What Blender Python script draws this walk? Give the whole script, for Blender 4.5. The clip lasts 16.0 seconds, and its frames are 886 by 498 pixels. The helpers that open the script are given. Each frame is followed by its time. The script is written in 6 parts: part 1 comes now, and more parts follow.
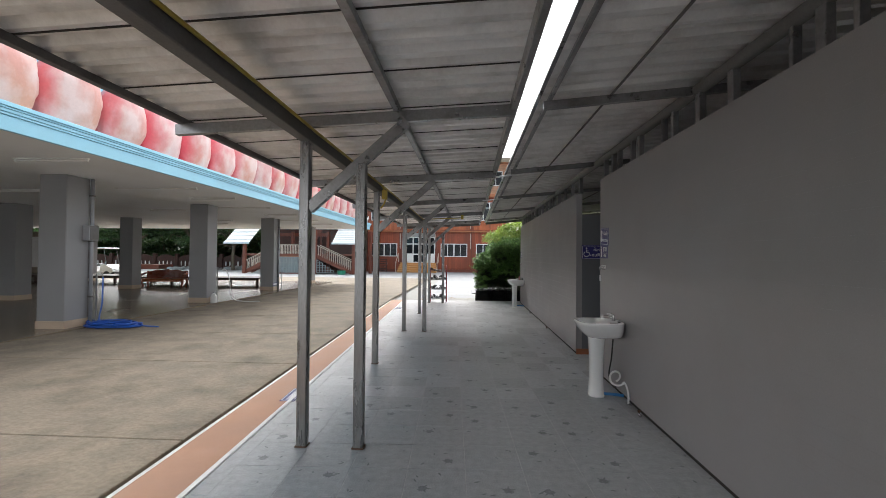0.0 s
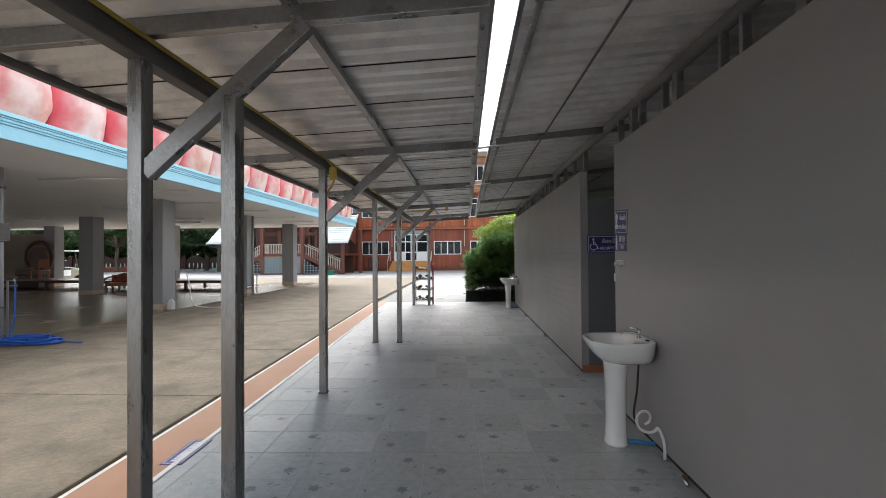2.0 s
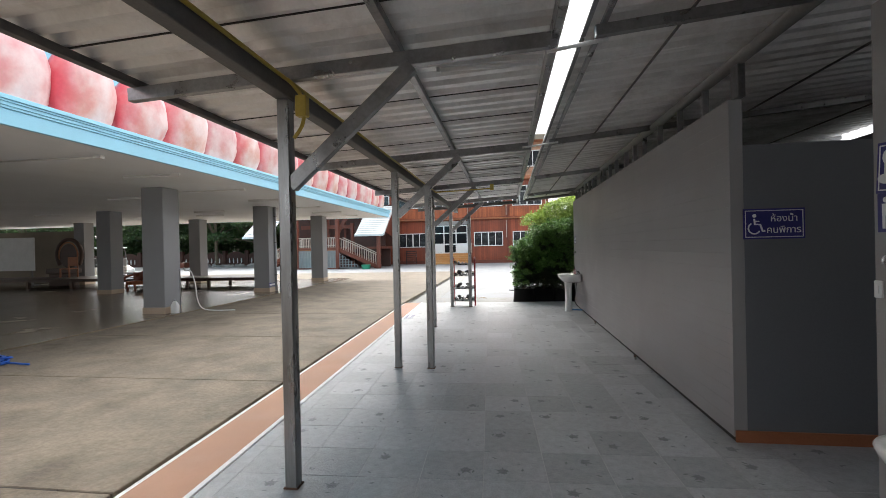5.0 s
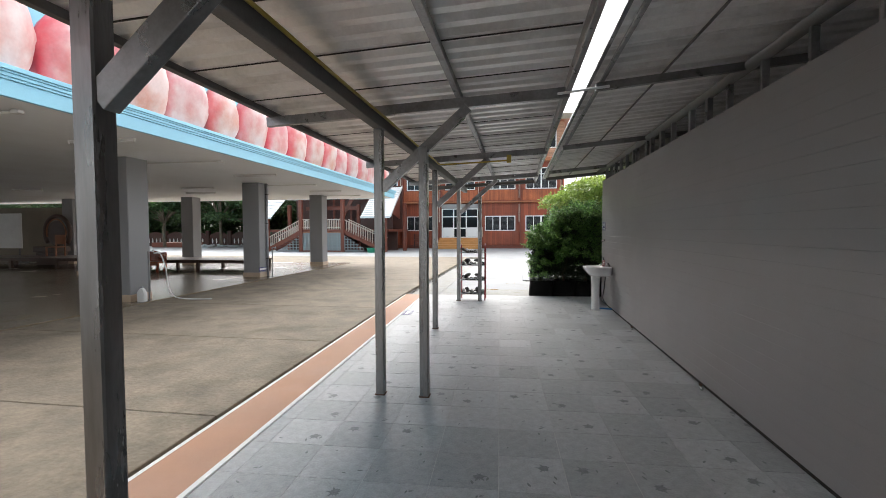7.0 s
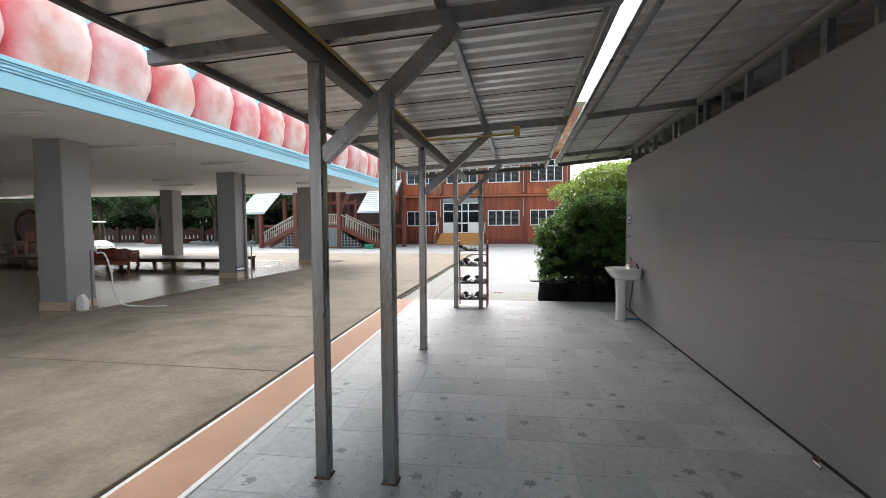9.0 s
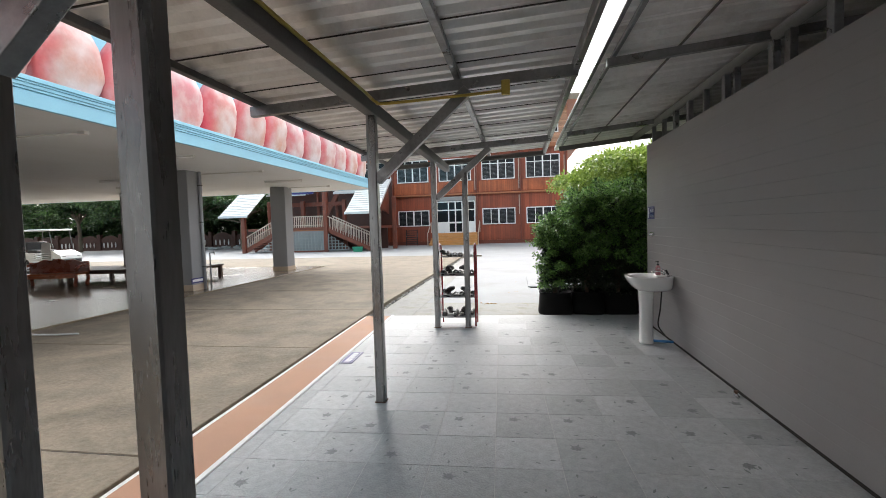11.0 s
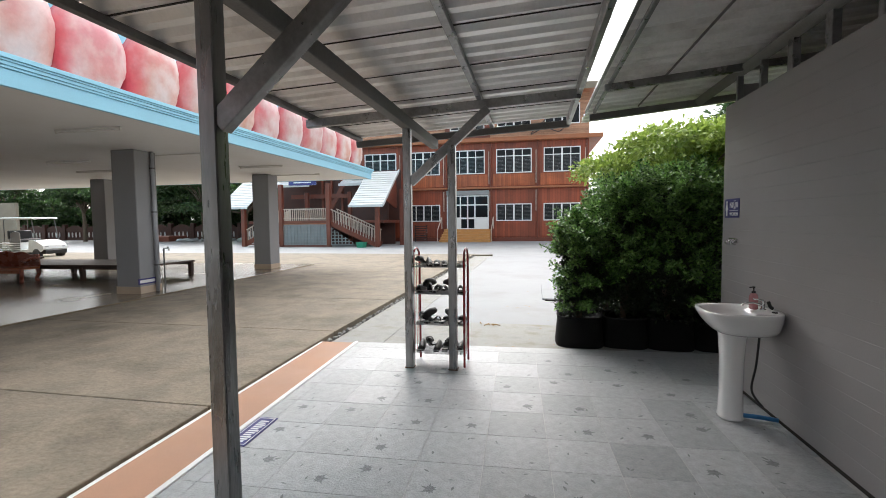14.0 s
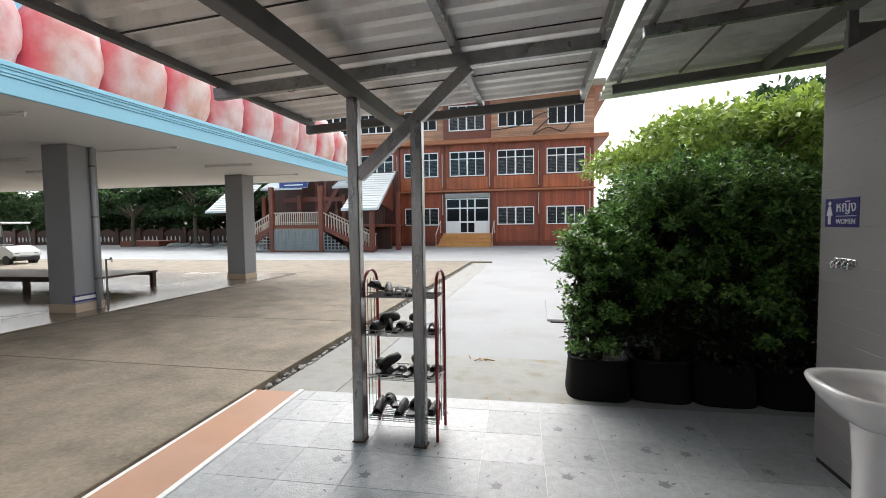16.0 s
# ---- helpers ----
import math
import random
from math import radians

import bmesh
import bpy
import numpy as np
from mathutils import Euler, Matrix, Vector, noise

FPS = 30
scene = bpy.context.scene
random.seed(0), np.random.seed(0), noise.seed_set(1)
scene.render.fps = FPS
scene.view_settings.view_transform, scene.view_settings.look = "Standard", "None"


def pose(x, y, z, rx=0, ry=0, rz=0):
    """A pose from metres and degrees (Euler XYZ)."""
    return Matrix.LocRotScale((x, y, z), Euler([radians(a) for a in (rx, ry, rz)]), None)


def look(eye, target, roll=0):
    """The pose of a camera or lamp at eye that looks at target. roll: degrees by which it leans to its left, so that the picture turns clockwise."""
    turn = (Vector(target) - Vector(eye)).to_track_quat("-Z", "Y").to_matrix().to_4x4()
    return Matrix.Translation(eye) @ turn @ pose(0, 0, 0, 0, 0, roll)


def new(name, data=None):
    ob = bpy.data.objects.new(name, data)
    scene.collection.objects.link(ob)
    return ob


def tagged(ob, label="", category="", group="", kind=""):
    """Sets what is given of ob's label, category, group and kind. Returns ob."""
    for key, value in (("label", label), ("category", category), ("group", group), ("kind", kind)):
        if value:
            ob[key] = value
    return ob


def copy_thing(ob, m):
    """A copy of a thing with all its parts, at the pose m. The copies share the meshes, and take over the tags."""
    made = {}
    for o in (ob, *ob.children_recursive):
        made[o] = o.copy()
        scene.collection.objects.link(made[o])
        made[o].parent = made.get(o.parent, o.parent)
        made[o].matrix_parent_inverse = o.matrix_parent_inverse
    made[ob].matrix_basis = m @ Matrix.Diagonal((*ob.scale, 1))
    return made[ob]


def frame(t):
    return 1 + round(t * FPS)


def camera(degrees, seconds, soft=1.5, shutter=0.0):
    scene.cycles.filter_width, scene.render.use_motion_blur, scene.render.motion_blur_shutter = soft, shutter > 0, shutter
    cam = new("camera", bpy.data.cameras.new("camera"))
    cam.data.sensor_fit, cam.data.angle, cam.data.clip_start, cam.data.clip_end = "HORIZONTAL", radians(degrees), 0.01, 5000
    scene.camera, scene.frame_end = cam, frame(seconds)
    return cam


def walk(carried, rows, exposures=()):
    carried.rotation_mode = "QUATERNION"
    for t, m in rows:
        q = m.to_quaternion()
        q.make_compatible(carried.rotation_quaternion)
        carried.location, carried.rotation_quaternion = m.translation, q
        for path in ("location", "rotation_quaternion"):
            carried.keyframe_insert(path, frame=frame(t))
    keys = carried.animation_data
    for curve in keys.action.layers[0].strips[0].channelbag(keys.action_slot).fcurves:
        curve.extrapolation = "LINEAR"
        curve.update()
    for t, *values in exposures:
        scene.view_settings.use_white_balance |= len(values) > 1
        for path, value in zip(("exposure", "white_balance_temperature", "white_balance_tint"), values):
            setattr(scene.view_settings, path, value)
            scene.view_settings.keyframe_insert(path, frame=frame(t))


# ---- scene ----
cam = camera(88.9, 16.0, soft=0.9)
PATH = [
    (0, (-0.092, 0.015, 1.466), (-0.21, 2.012, 1.5), 0.5),
    (0.5, (-0.009, 0.387, 1.443), (-0.122, 2.383, 1.483), 0.4),
    (1, (0.054, 0.717, 1.444), (-0.061, 2.713, 1.487), 0.4),
    (1.5, (0.089, 1.083, 1.455), (-0.015, 3.08, 1.484), -0.2),
    (2, (0.141, 1.435, 1.442), (0.038, 3.432, 1.467), -0.4),
    (2.5, (0.177, 1.775, 1.446), (0.044, 3.771, 1.453), -0.7),
    (3, (0.142, 2.126, 1.46), (-0.012, 4.12, 1.453), -0.9),
    (3.2, (0.118, 2.262, 1.446), (-0.062, 4.254, 1.436), -1.2),
    (5.5, (-0.107, 3.911, 1.434), (-0.41, 5.888, 1.424), -0.9),
    (6, (-0.17, 4.273, 1.422), (-0.501, 6.245, 1.387), -0.6),
    (6.5, (-0.217, 4.632, 1.437), (-0.54, 6.605, 1.378), -0.2),
    (7, (-0.169, 5.004, 1.457), (-0.493, 6.976, 1.377), -0.2),
    (7.5, (-0.157, 5.376, 1.445), (-0.496, 7.345, 1.349), -0.2),
    (8, (-0.172, 5.727, 1.472), (-0.514, 7.695, 1.37), -0.1),
    (8.5, (-0.17, 6.093, 1.467), (-0.511, 8.061, 1.36), -0.2),
    (9, (-0.249, 6.454, 1.445), (-0.587, 8.423, 1.344), -0.4),
    (11.5, (-0.2, 8.367, 1.45), (-0.525, 10.337, 1.343), -1.8),
    (12, (-0.14, 8.68, 1.466), (-0.472, 10.649, 1.351), -0.9),
    (12.5, (-0.125, 9.069, 1.446), (-0.481, 11.034, 1.328), -0.5),
    (13, (-0.116, 9.371, 1.465), (-0.479, 11.334, 1.343), -0.5),
    (13.5, (-0.106, 9.717, 1.47), (-0.482, 11.678, 1.347), -0.7),
    (14, (-0.158, 10.041, 1.45), (-0.553, 11.998, 1.329), -0.6),
    (14.5, (-0.24, 10.363, 1.484), (-0.636, 12.32, 1.364), -0.6),
    (15, (-0.219, 10.731, 1.471), (-0.619, 12.687, 1.355), -0.6),
    (15.5, (-0.191, 11.064, 1.476), (-0.594, 13.02, 1.366), -0.6),
    (16, (-0.162, 11.432, 1.498), (-0.568, 13.387, 1.391), -0.7),
]
walk(cam, [(t, look(eye, target, roll)) for t, eye, target, roll in PATH],
     ((0.0, 1.70), (2.5, 1.77), (6.5, 1.78), (9.0, 1.73), (12.0, 1.63), (16.0, 1.53)))

# ---- world, sun, exposure ----
world = bpy.data.worlds.new("overcast_sky")
scene.world = world
world.use_nodes = True
wn, wl = world.node_tree.nodes, world.node_tree.links
sky = wn.new("ShaderNodeTexSky")
sky.sky_type, sky.sun_disc = "NISHITA", False
sky.sun_elevation, sky.sun_rotation = radians(48), radians(-23)
sky.air_density, sky.dust_density, sky.ozone_density = 1.0, 4.0, 1.0
grey = wn.new("ShaderNodeHueSaturation")
grey.inputs["Saturation"].default_value = 0.22
wl.new(sky.outputs["Color"], grey.inputs["Color"])
wl.new(grey.outputs["Color"], wn["Background"].inputs["Color"])
wn["Background"].inputs["Strength"].default_value = 0.15
sun = new("sun", bpy.data.lights.new("sun", "SUN"))
sun.data.energy, sun.data.angle, sun.data.color = 0.85, radians(70), (1.0, 0.945, 0.91)
sun.matrix_world = look((-6, 20, 17), (0, 6, 0))

# ---- building blocks ----


def mesh_of(name, bm):
    me = bpy.data.meshes.new(name)
    bm.to_mesh(me)
    bm.free()
    return me


def thing(name, at, label, category, group="", kind=""):
    ob = new(name)
    ob.location = at
    ob.empty_display_size = 0.1
    return tagged(ob, label, category, group, kind)


def placed(ob):
    """Where ob stands in the world."""
    m = Matrix.Translation(ob.location)
    return placed(ob.parent) @ ob.matrix_parent_inverse @ m if ob.parent else m


def part(name, bm, material, parent=None, label="", smooth=False):
    me = bm if isinstance(bm, bpy.types.Mesh) else mesh_of(name, bm)
    for m in material if isinstance(material, (list, tuple)) else [material]:
        me.materials.append(m)
    if smooth:
        for f in me.polygons:
            f.use_smooth = True
    ob = new(name, me)
    if parent:
        ob.parent = parent
        ob.matrix_parent_inverse = placed(parent).inverted()
    return tagged(ob, label)


def setting(name, bm, material, label, smooth=False, category="structure"):
    return tagged(part(name, bm, material, None, label, smooth), "", category, "", "structure")


def box(bm, x0, x1, y0, y1, z0, z1, bevel=0.0, mi=0):
    vs = [bm.verts.new((x, y, z)) for z in (z0, z1) for y in (y0, y1) for x in (x0, x1)]
    fs = [bm.faces.new([vs[i] for i in q]) for q in ((0, 2, 3, 1), (4, 5, 7, 6), (0, 1, 5, 4), (2, 6, 7, 3), (0, 4, 6, 2), (1, 3, 7, 5))]
    for f in fs:
        f.material_index = mi
    if bevel:
        es = list({e for f in fs for e in f.edges})
        out = bmesh.ops.bevel(bm, geom=es, offset=bevel, segments=1, affect="EDGES", profile=0.5)
        for f in out["faces"]:
            f.material_index = mi
    return bm


def bx(*a, **k):
    return box(bmesh.new(), *a, **k)


def beam(bm, p, q, w, h, bevel=0.004):
    """A square-section bar from p to q, w wide across and h high."""
    p, q = Vector(p), Vector(q)
    d = (q - p).normalized()
    side = d.cross(Vector((0, 0, 1)))
    side = side.normalized() if side.length > 0.01 else Vector((1, 0, 0))
    up = side.cross(d)
    ring = [(-w / 2, -h / 2), (w / 2, -h / 2), (w / 2, h / 2), (-w / 2, h / 2)]
    a = [bm.verts.new(p + side * s + up * u) for s, u in ring]
    b = [bm.verts.new(q + side * s + up * u) for s, u in ring]
    fs = [bm.faces.new(a[::-1]), bm.faces.new(b)] + [bm.faces.new((a[i], a[(i + 1) % 4], b[(i + 1) % 4], b[i])) for i in range(4)]
    if bevel:
        bmesh.ops.bevel(bm, geom=list({e for f in fs for e in f.edges}), offset=bevel, segments=2, affect="EDGES", profile=0.5)
    return bm


def tube(bm, pts, r, seg=8, closed=False):
    """A round pipe along pts."""
    pts = [Vector(p) for p in pts]
    n = len(pts)
    rings = []
    up = Vector((0.13, 0.31, 0.94)).normalized()
    for i, p in enumerate(pts):
        a, b = (pts[i - 1] if i or closed else p), (pts[(i + 1) % n] if i < n - 1 or closed else p)
        d = (b - a).normalized()
        side = d.cross(up).normalized()
        top = side.cross(d)
        rad = r[i] if isinstance(r, (list, tuple)) else r
        rings.append([bm.verts.new(p + (side * math.cos(t) + top * math.sin(t)) * rad) for t in (2 * math.pi * k / seg for k in range(seg))])
    for i in range(n if closed else n - 1):
        a, b = rings[i], rings[(i + 1) % n]
        for k in range(seg):
            bm.faces.new((a[k], a[(k + 1) % seg], b[(k + 1) % seg], b[k]))
    if not closed:
        bm.faces.new(rings[0][::-1])
        bm.faces.new(rings[-1])
    return bm


def smooth_path(pts, n=6):
    """Catmull-Rom through pts."""
    P = [Vector(p) for p in pts]
    P = [P[0]] + P + [P[-1]]
    out = []
    for i in range(1, len(P) - 2):
        for k in range(n):
            t = k / n
            out.append(0.5 * (2 * P[i] + (P[i + 1] - P[i - 1]) * t + (2 * P[i - 1] - 5 * P[i] + 4 * P[i + 1] - P[i + 2]) * t * t + (3 * P[i] - P[i - 1] - 3 * P[i + 1] + P[i + 2]) * t ** 3))
    return out + [P[-2]]


def loft(bm, rings, cap0=True, cap1=True):
    vs = [[bm.verts.new(p) for p in ring] for ring in rings]
    n = len(vs[0])
    for a, b in zip(vs, vs[1:]):
        for k in range(n):
            bm.faces.new((a[k], a[(k + 1) % n], b[(k + 1) % n], b[k]))
    if cap0:
        bm.faces.new(vs[0][::-1])
    if cap1:
        bm.faces.new(vs[-1])
    return bm


def oval(cx, cy, z, rx, ry, n=28, e=2.0):
    out = []
    for k in range(n):
        t = 2 * math.pi * k / n
        c, s = math.cos(t), math.sin(t)
        out.append((cx + rx * math.copysign(abs(c) ** (2 / e), c), cy + ry * math.copysign(abs(s) ** (2 / e), s), z))
    return out


def lathe(bm, profile, cx, cy, seg=20):
    return loft(bm, [oval(cx, cy, z, r, r, seg) for r, z in profile])


# ---- materials ----


def mat(name, color, rough=0.6, metal=0.0, var=0.12, scale=3.0, grain=60.0, bump=0.15, spec=0.5, stain=None, stain_scale=1.2, stain_amount=0.5, piece=0.0, island=0.0, stretch=None, rough_var=0.1, coat=0.0):
    m = bpy.data.materials.new(name)
    m.use_nodes = True
    N, L = m.node_tree.nodes, m.node_tree.links
    b = N["Principled BSDF"]
    b.inputs["Metallic"].default_value = metal
    b.inputs["Specular IOR Level"].default_value = spec
    b.inputs["Coat Weight"].default_value = coat
    co = N.new("ShaderNodeTexCoord").outputs["Object"]
    if stretch:
        mp = N.new("ShaderNodeMapping")
        mp.inputs["Scale"].default_value = stretch
        L.new(co, mp.inputs["Vector"])
        co = mp.outputs["Vector"]

    def noise_at(s, detail=5.0, r=0.6):
        n = N.new("ShaderNodeTexNoise")
        n.inputs["Scale"].default_value, n.inputs["Detail"].default_value, n.inputs["Roughness"].default_value = s, detail, r
        L.new(co, n.inputs["Vector"])
        return n.outputs["Fac"]

    def remap(v, a, bb, c, d):
        r = N.new("ShaderNodeMapRange")
        for k, x in zip(("From Min", "From Max", "To Min", "To Max"), (a, bb, c, d)):
            r.inputs[k].default_value = x
        L.new(v, r.inputs["Value"])
        return r.outputs["Result"]

    def mul(x, y):
        n = N.new("ShaderNodeMath")
        n.operation = "MULTIPLY"
        L.new(x, n.inputs[0])
        L.new(y, n.inputs[1])
        return n.outputs[0]

    big, fine = noise_at(scale), noise_at(grain, 3.0)
    v = mul(remap(big, 0.25, 0.75, 1 - var, 1 + var), remap(fine, 0.2, 0.8, 1 - var * 0.7, 1 + var * 0.7))
    if piece:
        v = mul(v, remap(N.new("ShaderNodeObjectInfo").outputs["Random"], 0, 1, 1 - piece, 1 + piece))
    if island:
        v = mul(v, remap(N.new("ShaderNodeNewGeometry").outputs["Random Per Island"], 0, 1, 1 - island, 1 + island))
    base = N.new("ShaderNodeMix")
    base.data_type = "RGBA"
    base.inputs["A"].default_value = (*color, 1)
    base.inputs["B"].default_value = (*(stain or color), 1)
    if stain:
        s = remap(noise_at(stain_scale, 8.0, 0.65), 0.48, 0.68, 0.0, stain_amount)
        L.new(s, base.inputs["Factor"])
    else:
        base.inputs["Factor"].default_value = 0.0
    tint = N.new("ShaderNodeVectorMath")
    tint.operation = "SCALE"
    L.new(base.outputs["Result"], tint.inputs[0])
    L.new(v, tint.inputs["Scale"])
    L.new(tint.outputs[0], b.inputs["Base Color"])
    L.new(remap(big, 0.25, 0.75, max(rough - rough_var, 0.03), min(rough + rough_var, 1)), b.inputs["Roughness"])
    if bump:
        bp = N.new("ShaderNodeBump")
        bp.inputs["Strength"].default_value, bp.inputs["Distance"].default_value = bump, 0.01
        L.new(fine, bp.inputs["Height"])
        L.new(bp.outputs["Normal"], b.inputs["Normal"])
    return m


def glass(name, color=(0.012, 0.014, 0.016), rough=0.05):
    m = bpy.data.materials.new(name)
    m.use_nodes = True
    b = m.node_tree.nodes["Principled BSDF"]
    b.inputs["Base Color"].default_value = (*color, 1)
    b.inputs["Roughness"].default_value = rough
    b.inputs["Specular IOR Level"].default_value = 0.12
    return m


def planked(name, color, pitch, vertical=True, dark=0.55, var=0.25, rough=0.55):
    """Stained boards with dark joints, seen from far."""
    m = mat(name, color, rough, var=var, scale=0.6, grain=14, bump=0.1, stain=tuple(c * 0.55 for c in color), stain_scale=0.5, stain_amount=0.6)
    N, L = m.node_tree.nodes, m.node_tree.links
    b = N["Principled BSDF"]
    geo = N.new("ShaderNodeTexCoord")
    sep = N.new("ShaderNodeSeparateXYZ")
    L.new(geo.outputs["Object"], sep.inputs[0])
    axis = sep.outputs["X" if vertical else "Z"]
    div = N.new("ShaderNodeMath")
    div.operation = "DIVIDE"
    div.inputs[1].default_value = pitch
    L.new(axis, div.inputs[0])
    fr = N.new("ShaderNodeMath")
    fr.operation = "FRACT"
    L.new(div.outputs[0], fr.inputs[0])
    gt = N.new("ShaderNodeMapRange")
    for k, x in zip(("From Min", "From Max", "To Min", "To Max"), (0.0, 0.16, dark, 1.0)):
        gt.inputs[k].default_value = x
    L.new(fr.outputs[0], gt.inputs["Value"])
    fl = N.new("ShaderNodeMath")
    fl.operation = "FLOOR"
    L.new(div.outputs[0], fl.inputs[0])
    wnz = N.new("ShaderNodeTexWhiteNoise")
    wnz.noise_dimensions = "1D"
    L.new(fl.outputs[0], wnz.inputs["W"])
    rr = N.new("ShaderNodeMapRange")
    rr.inputs["To Min"].default_value, rr.inputs["To Max"].default_value = 0.78, 1.2
    L.new(wnz.outputs["Value"], rr.inputs["Value"])
    mu = N.new("ShaderNodeMath")
    mu.operation = "MULTIPLY"
    L.new(gt.outputs[0], mu.inputs[0])
    L.new(rr.outputs[0], mu.inputs[1])
    link = b.inputs["Base Color"].links[0]
    src = link.from_socket
    sc = N.new("ShaderNodeVectorMath")
    sc.operation = "SCALE"
    L.new(src, sc.inputs[0])
    L.new(mu.outputs[0], sc.inputs["Scale"])
    L.new(sc.outputs[0], b.inputs["Base Color"])
    return m


def foliage(name, dark, light, through_=0.45):
    m = bpy.data.materials.new(name)
    m.use_nodes = True
    N, L = m.node_tree.nodes, m.node_tree.links
    b = N["Principled BSDF"]
    g = N.new("ShaderNodeNewGeometry")
    mix = N.new("ShaderNodeMix")
    mix.data_type = "RGBA"
    mix.inputs["A"].default_value, mix.inputs["B"].default_value = (*dark, 1), (*light, 1)
    L.new(g.outputs["Random Per Island"], mix.inputs["Factor"])
    L.new(mix.outputs["Result"], b.inputs["Base Color"])
    b.inputs["Roughness"].default_value = 0.42
    tr = N.new("ShaderNodeBsdfTranslucent")
    L.new(mix.outputs["Result"], tr.inputs["Color"])
    ms = N.new("ShaderNodeMixShader")
    ms.inputs[0].default_value = through_
    L.new(b.outputs[0], ms.inputs[1])
    L.new(tr.outputs[0], ms.inputs[2])
    L.new(ms.outputs[0], N["Material Output"].inputs["Surface"])
    return m


M_TILE = mat("glazed_floor_tile", (0.368, 0.382, 0.388), 0.34, var=0.20, scale=16, grain=75, bump=0.45, piece=0.15, spec=0.42, rough_var=0.04)
M_LEAFPRINT = mat("leaf_print_on_tile", (0.19, 0.205, 0.205), 0.42, var=0.3, scale=30, grain=75, bump=0.45, spec=0.35)
M_GROUT = mat("pale_grout", (0.50, 0.50, 0.49), 0.9, var=0.2)
M_STRIP = mat("terracotta_painted_strip", (0.39, 0.215, 0.138), 0.75, var=0.1, scale=2, grain=180, bump=0.15, stain=(0.42, 0.27, 0.21), stain_amount=0.4)
M_EDGE = mat("white_edging", (0.72, 0.72, 0.71), 0.6, var=0.08)
M_YARD = mat("weathered_brown_concrete", (0.205, 0.170, 0.126), 0.85, var=0.30, scale=2.2, grain=26, bump=1.0, stain=(0.11, 0.088, 0.062), stain_scale=1.4, stain_amount=0.75)
# Joint dirt; its near-black also paints shade in roof laps and wall foot.
M_CRACK_SHADE = mat("joint_dirt_and_shade", (0.034, 0.03, 0.026), 0.95)
M_GROUND = mat("pale_concrete_paving", (0.285, 0.29, 0.295), 0.85, var=0.1, scale=0.5, grain=60, bump=0.2, stain=(0.225, 0.22, 0.205), stain_scale=0.7, stain_amount=0.5)
M_DIRT = mat("mossy_dirty_concrete", (0.30, 0.297, 0.28), 0.95, var=0.25, scale=3, grain=90, bump=0.5, stain=(0.17, 0.16, 0.125), stain_scale=3.0, stain_amount=0.8)
M_HALL = mat("polished_terrazzo", (0.185, 0.155, 0.112), 0.24, var=0.22, scale=0.6, grain=200, bump=0.02, spec=0.4, stain=(0.15, 0.105, 0.07), stain_scale=0.35, stain_amount=0.5, rough_var=0.06)
M_WALL = mat("grey_painted_siding", (0.295, 0.284, 0.281), 0.42, var=0.05, scale=1.1, grain=120, bump=0.06, stain=(0.26, 0.245, 0.235), stain_scale=0.6, stain_amount=0.6)
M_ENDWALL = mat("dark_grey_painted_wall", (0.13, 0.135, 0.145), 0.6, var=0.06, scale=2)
M_SKIRT = mat("brown_skirting", (0.32, 0.115, 0.05), 0.5, var=0.15)
M_STEEL = mat("galvanised_steel", (0.28, 0.277, 0.275), 0.32, metal=0.8, var=0.22, scale=7, grain=40, bump=0.06, stain=(0.11, 0.10, 0.095), stain_scale=3.5, stain_amount=0.75, piece=0.1)
M_POST = mat("weathered_galvanised_post", (0.30, 0.297, 0.295), 0.30, metal=0.85, var=0.25, scale=5, grain=40, bump=0.06, stain=(0.12, 0.11, 0.105), stain_scale=2.5, stain_amount=0.8, stretch=(3, 3, 0.45))
M_STEEL_DARK = mat("dull_painted_steel", (0.125, 0.12, 0.115), 0.6, var=0.2, scale=5, stain=(0.13, 0.12, 0.11), stain_scale=4, stain_amount=0.6)
M_RUST = mat("rusty_base_plate", (0.12, 0.07, 0.045), 0.85, var=0.3, scale=20)
M_SHEET = mat("zinc_roof_sheet_underside", (0.88, 0.86, 0.84), 0.42, metal=0.35, var=0.07, scale=2.5, grain=50, bump=0.1, stain=(0.46, 0.425, 0.39), stain_scale=2, stain_amount=0.6, piece=0.06)
M_WHITE = mat("white_ceiling_paint", (0.89, 0.91, 0.935), 0.75, var=0.03, scale=0.6, stain=(0.78, 0.78, 0.775), stain_scale=0.4, stain_amount=0.5)
M_COLUMN = mat("grey_painted_column", (0.26, 0.259, 0.266), 0.6, var=0.06, scale=1.5, bump=0.1)
M_PLINTH = mat("beige_column_tile", (0.50, 0.38, 0.28), 0.4, var=0.1)
M_BLUE = mat("pale_blue_fascia", (0.31, 0.64, 0.80), 0.45, var=0.05, scale=1.5, bump=0.05)
M_PIPE = mat("grey_pvc_pipe", (0.34, 0.35, 0.37), 0.45, var=0.06)
M_CERAMIC = mat("white_glazed_ceramic", (0.82, 0.82, 0.81), 0.12, var=0.02, bump=0.0, coat=0.3)
M_CHROME = mat("chrome", (0.7, 0.7, 0.7), 0.15, metal=1.0, var=0.04)
M_BLACK = mat("black_rubber", (0.018, 0.018, 0.019), 0.5, var=0.25, scale=12)
M_BLACKGLOSS = mat("black_leather", (0.02, 0.018, 0.018), 0.5, var=0.3, scale=14)
M_WHITEPLASTIC = mat("white_plastic", (0.75, 0.75, 0.74), 0.35, var=0.04)
M_YELLOW = mat("yellow_conduit", (0.50, 0.36, 0.06), 0.45, var=0.12)
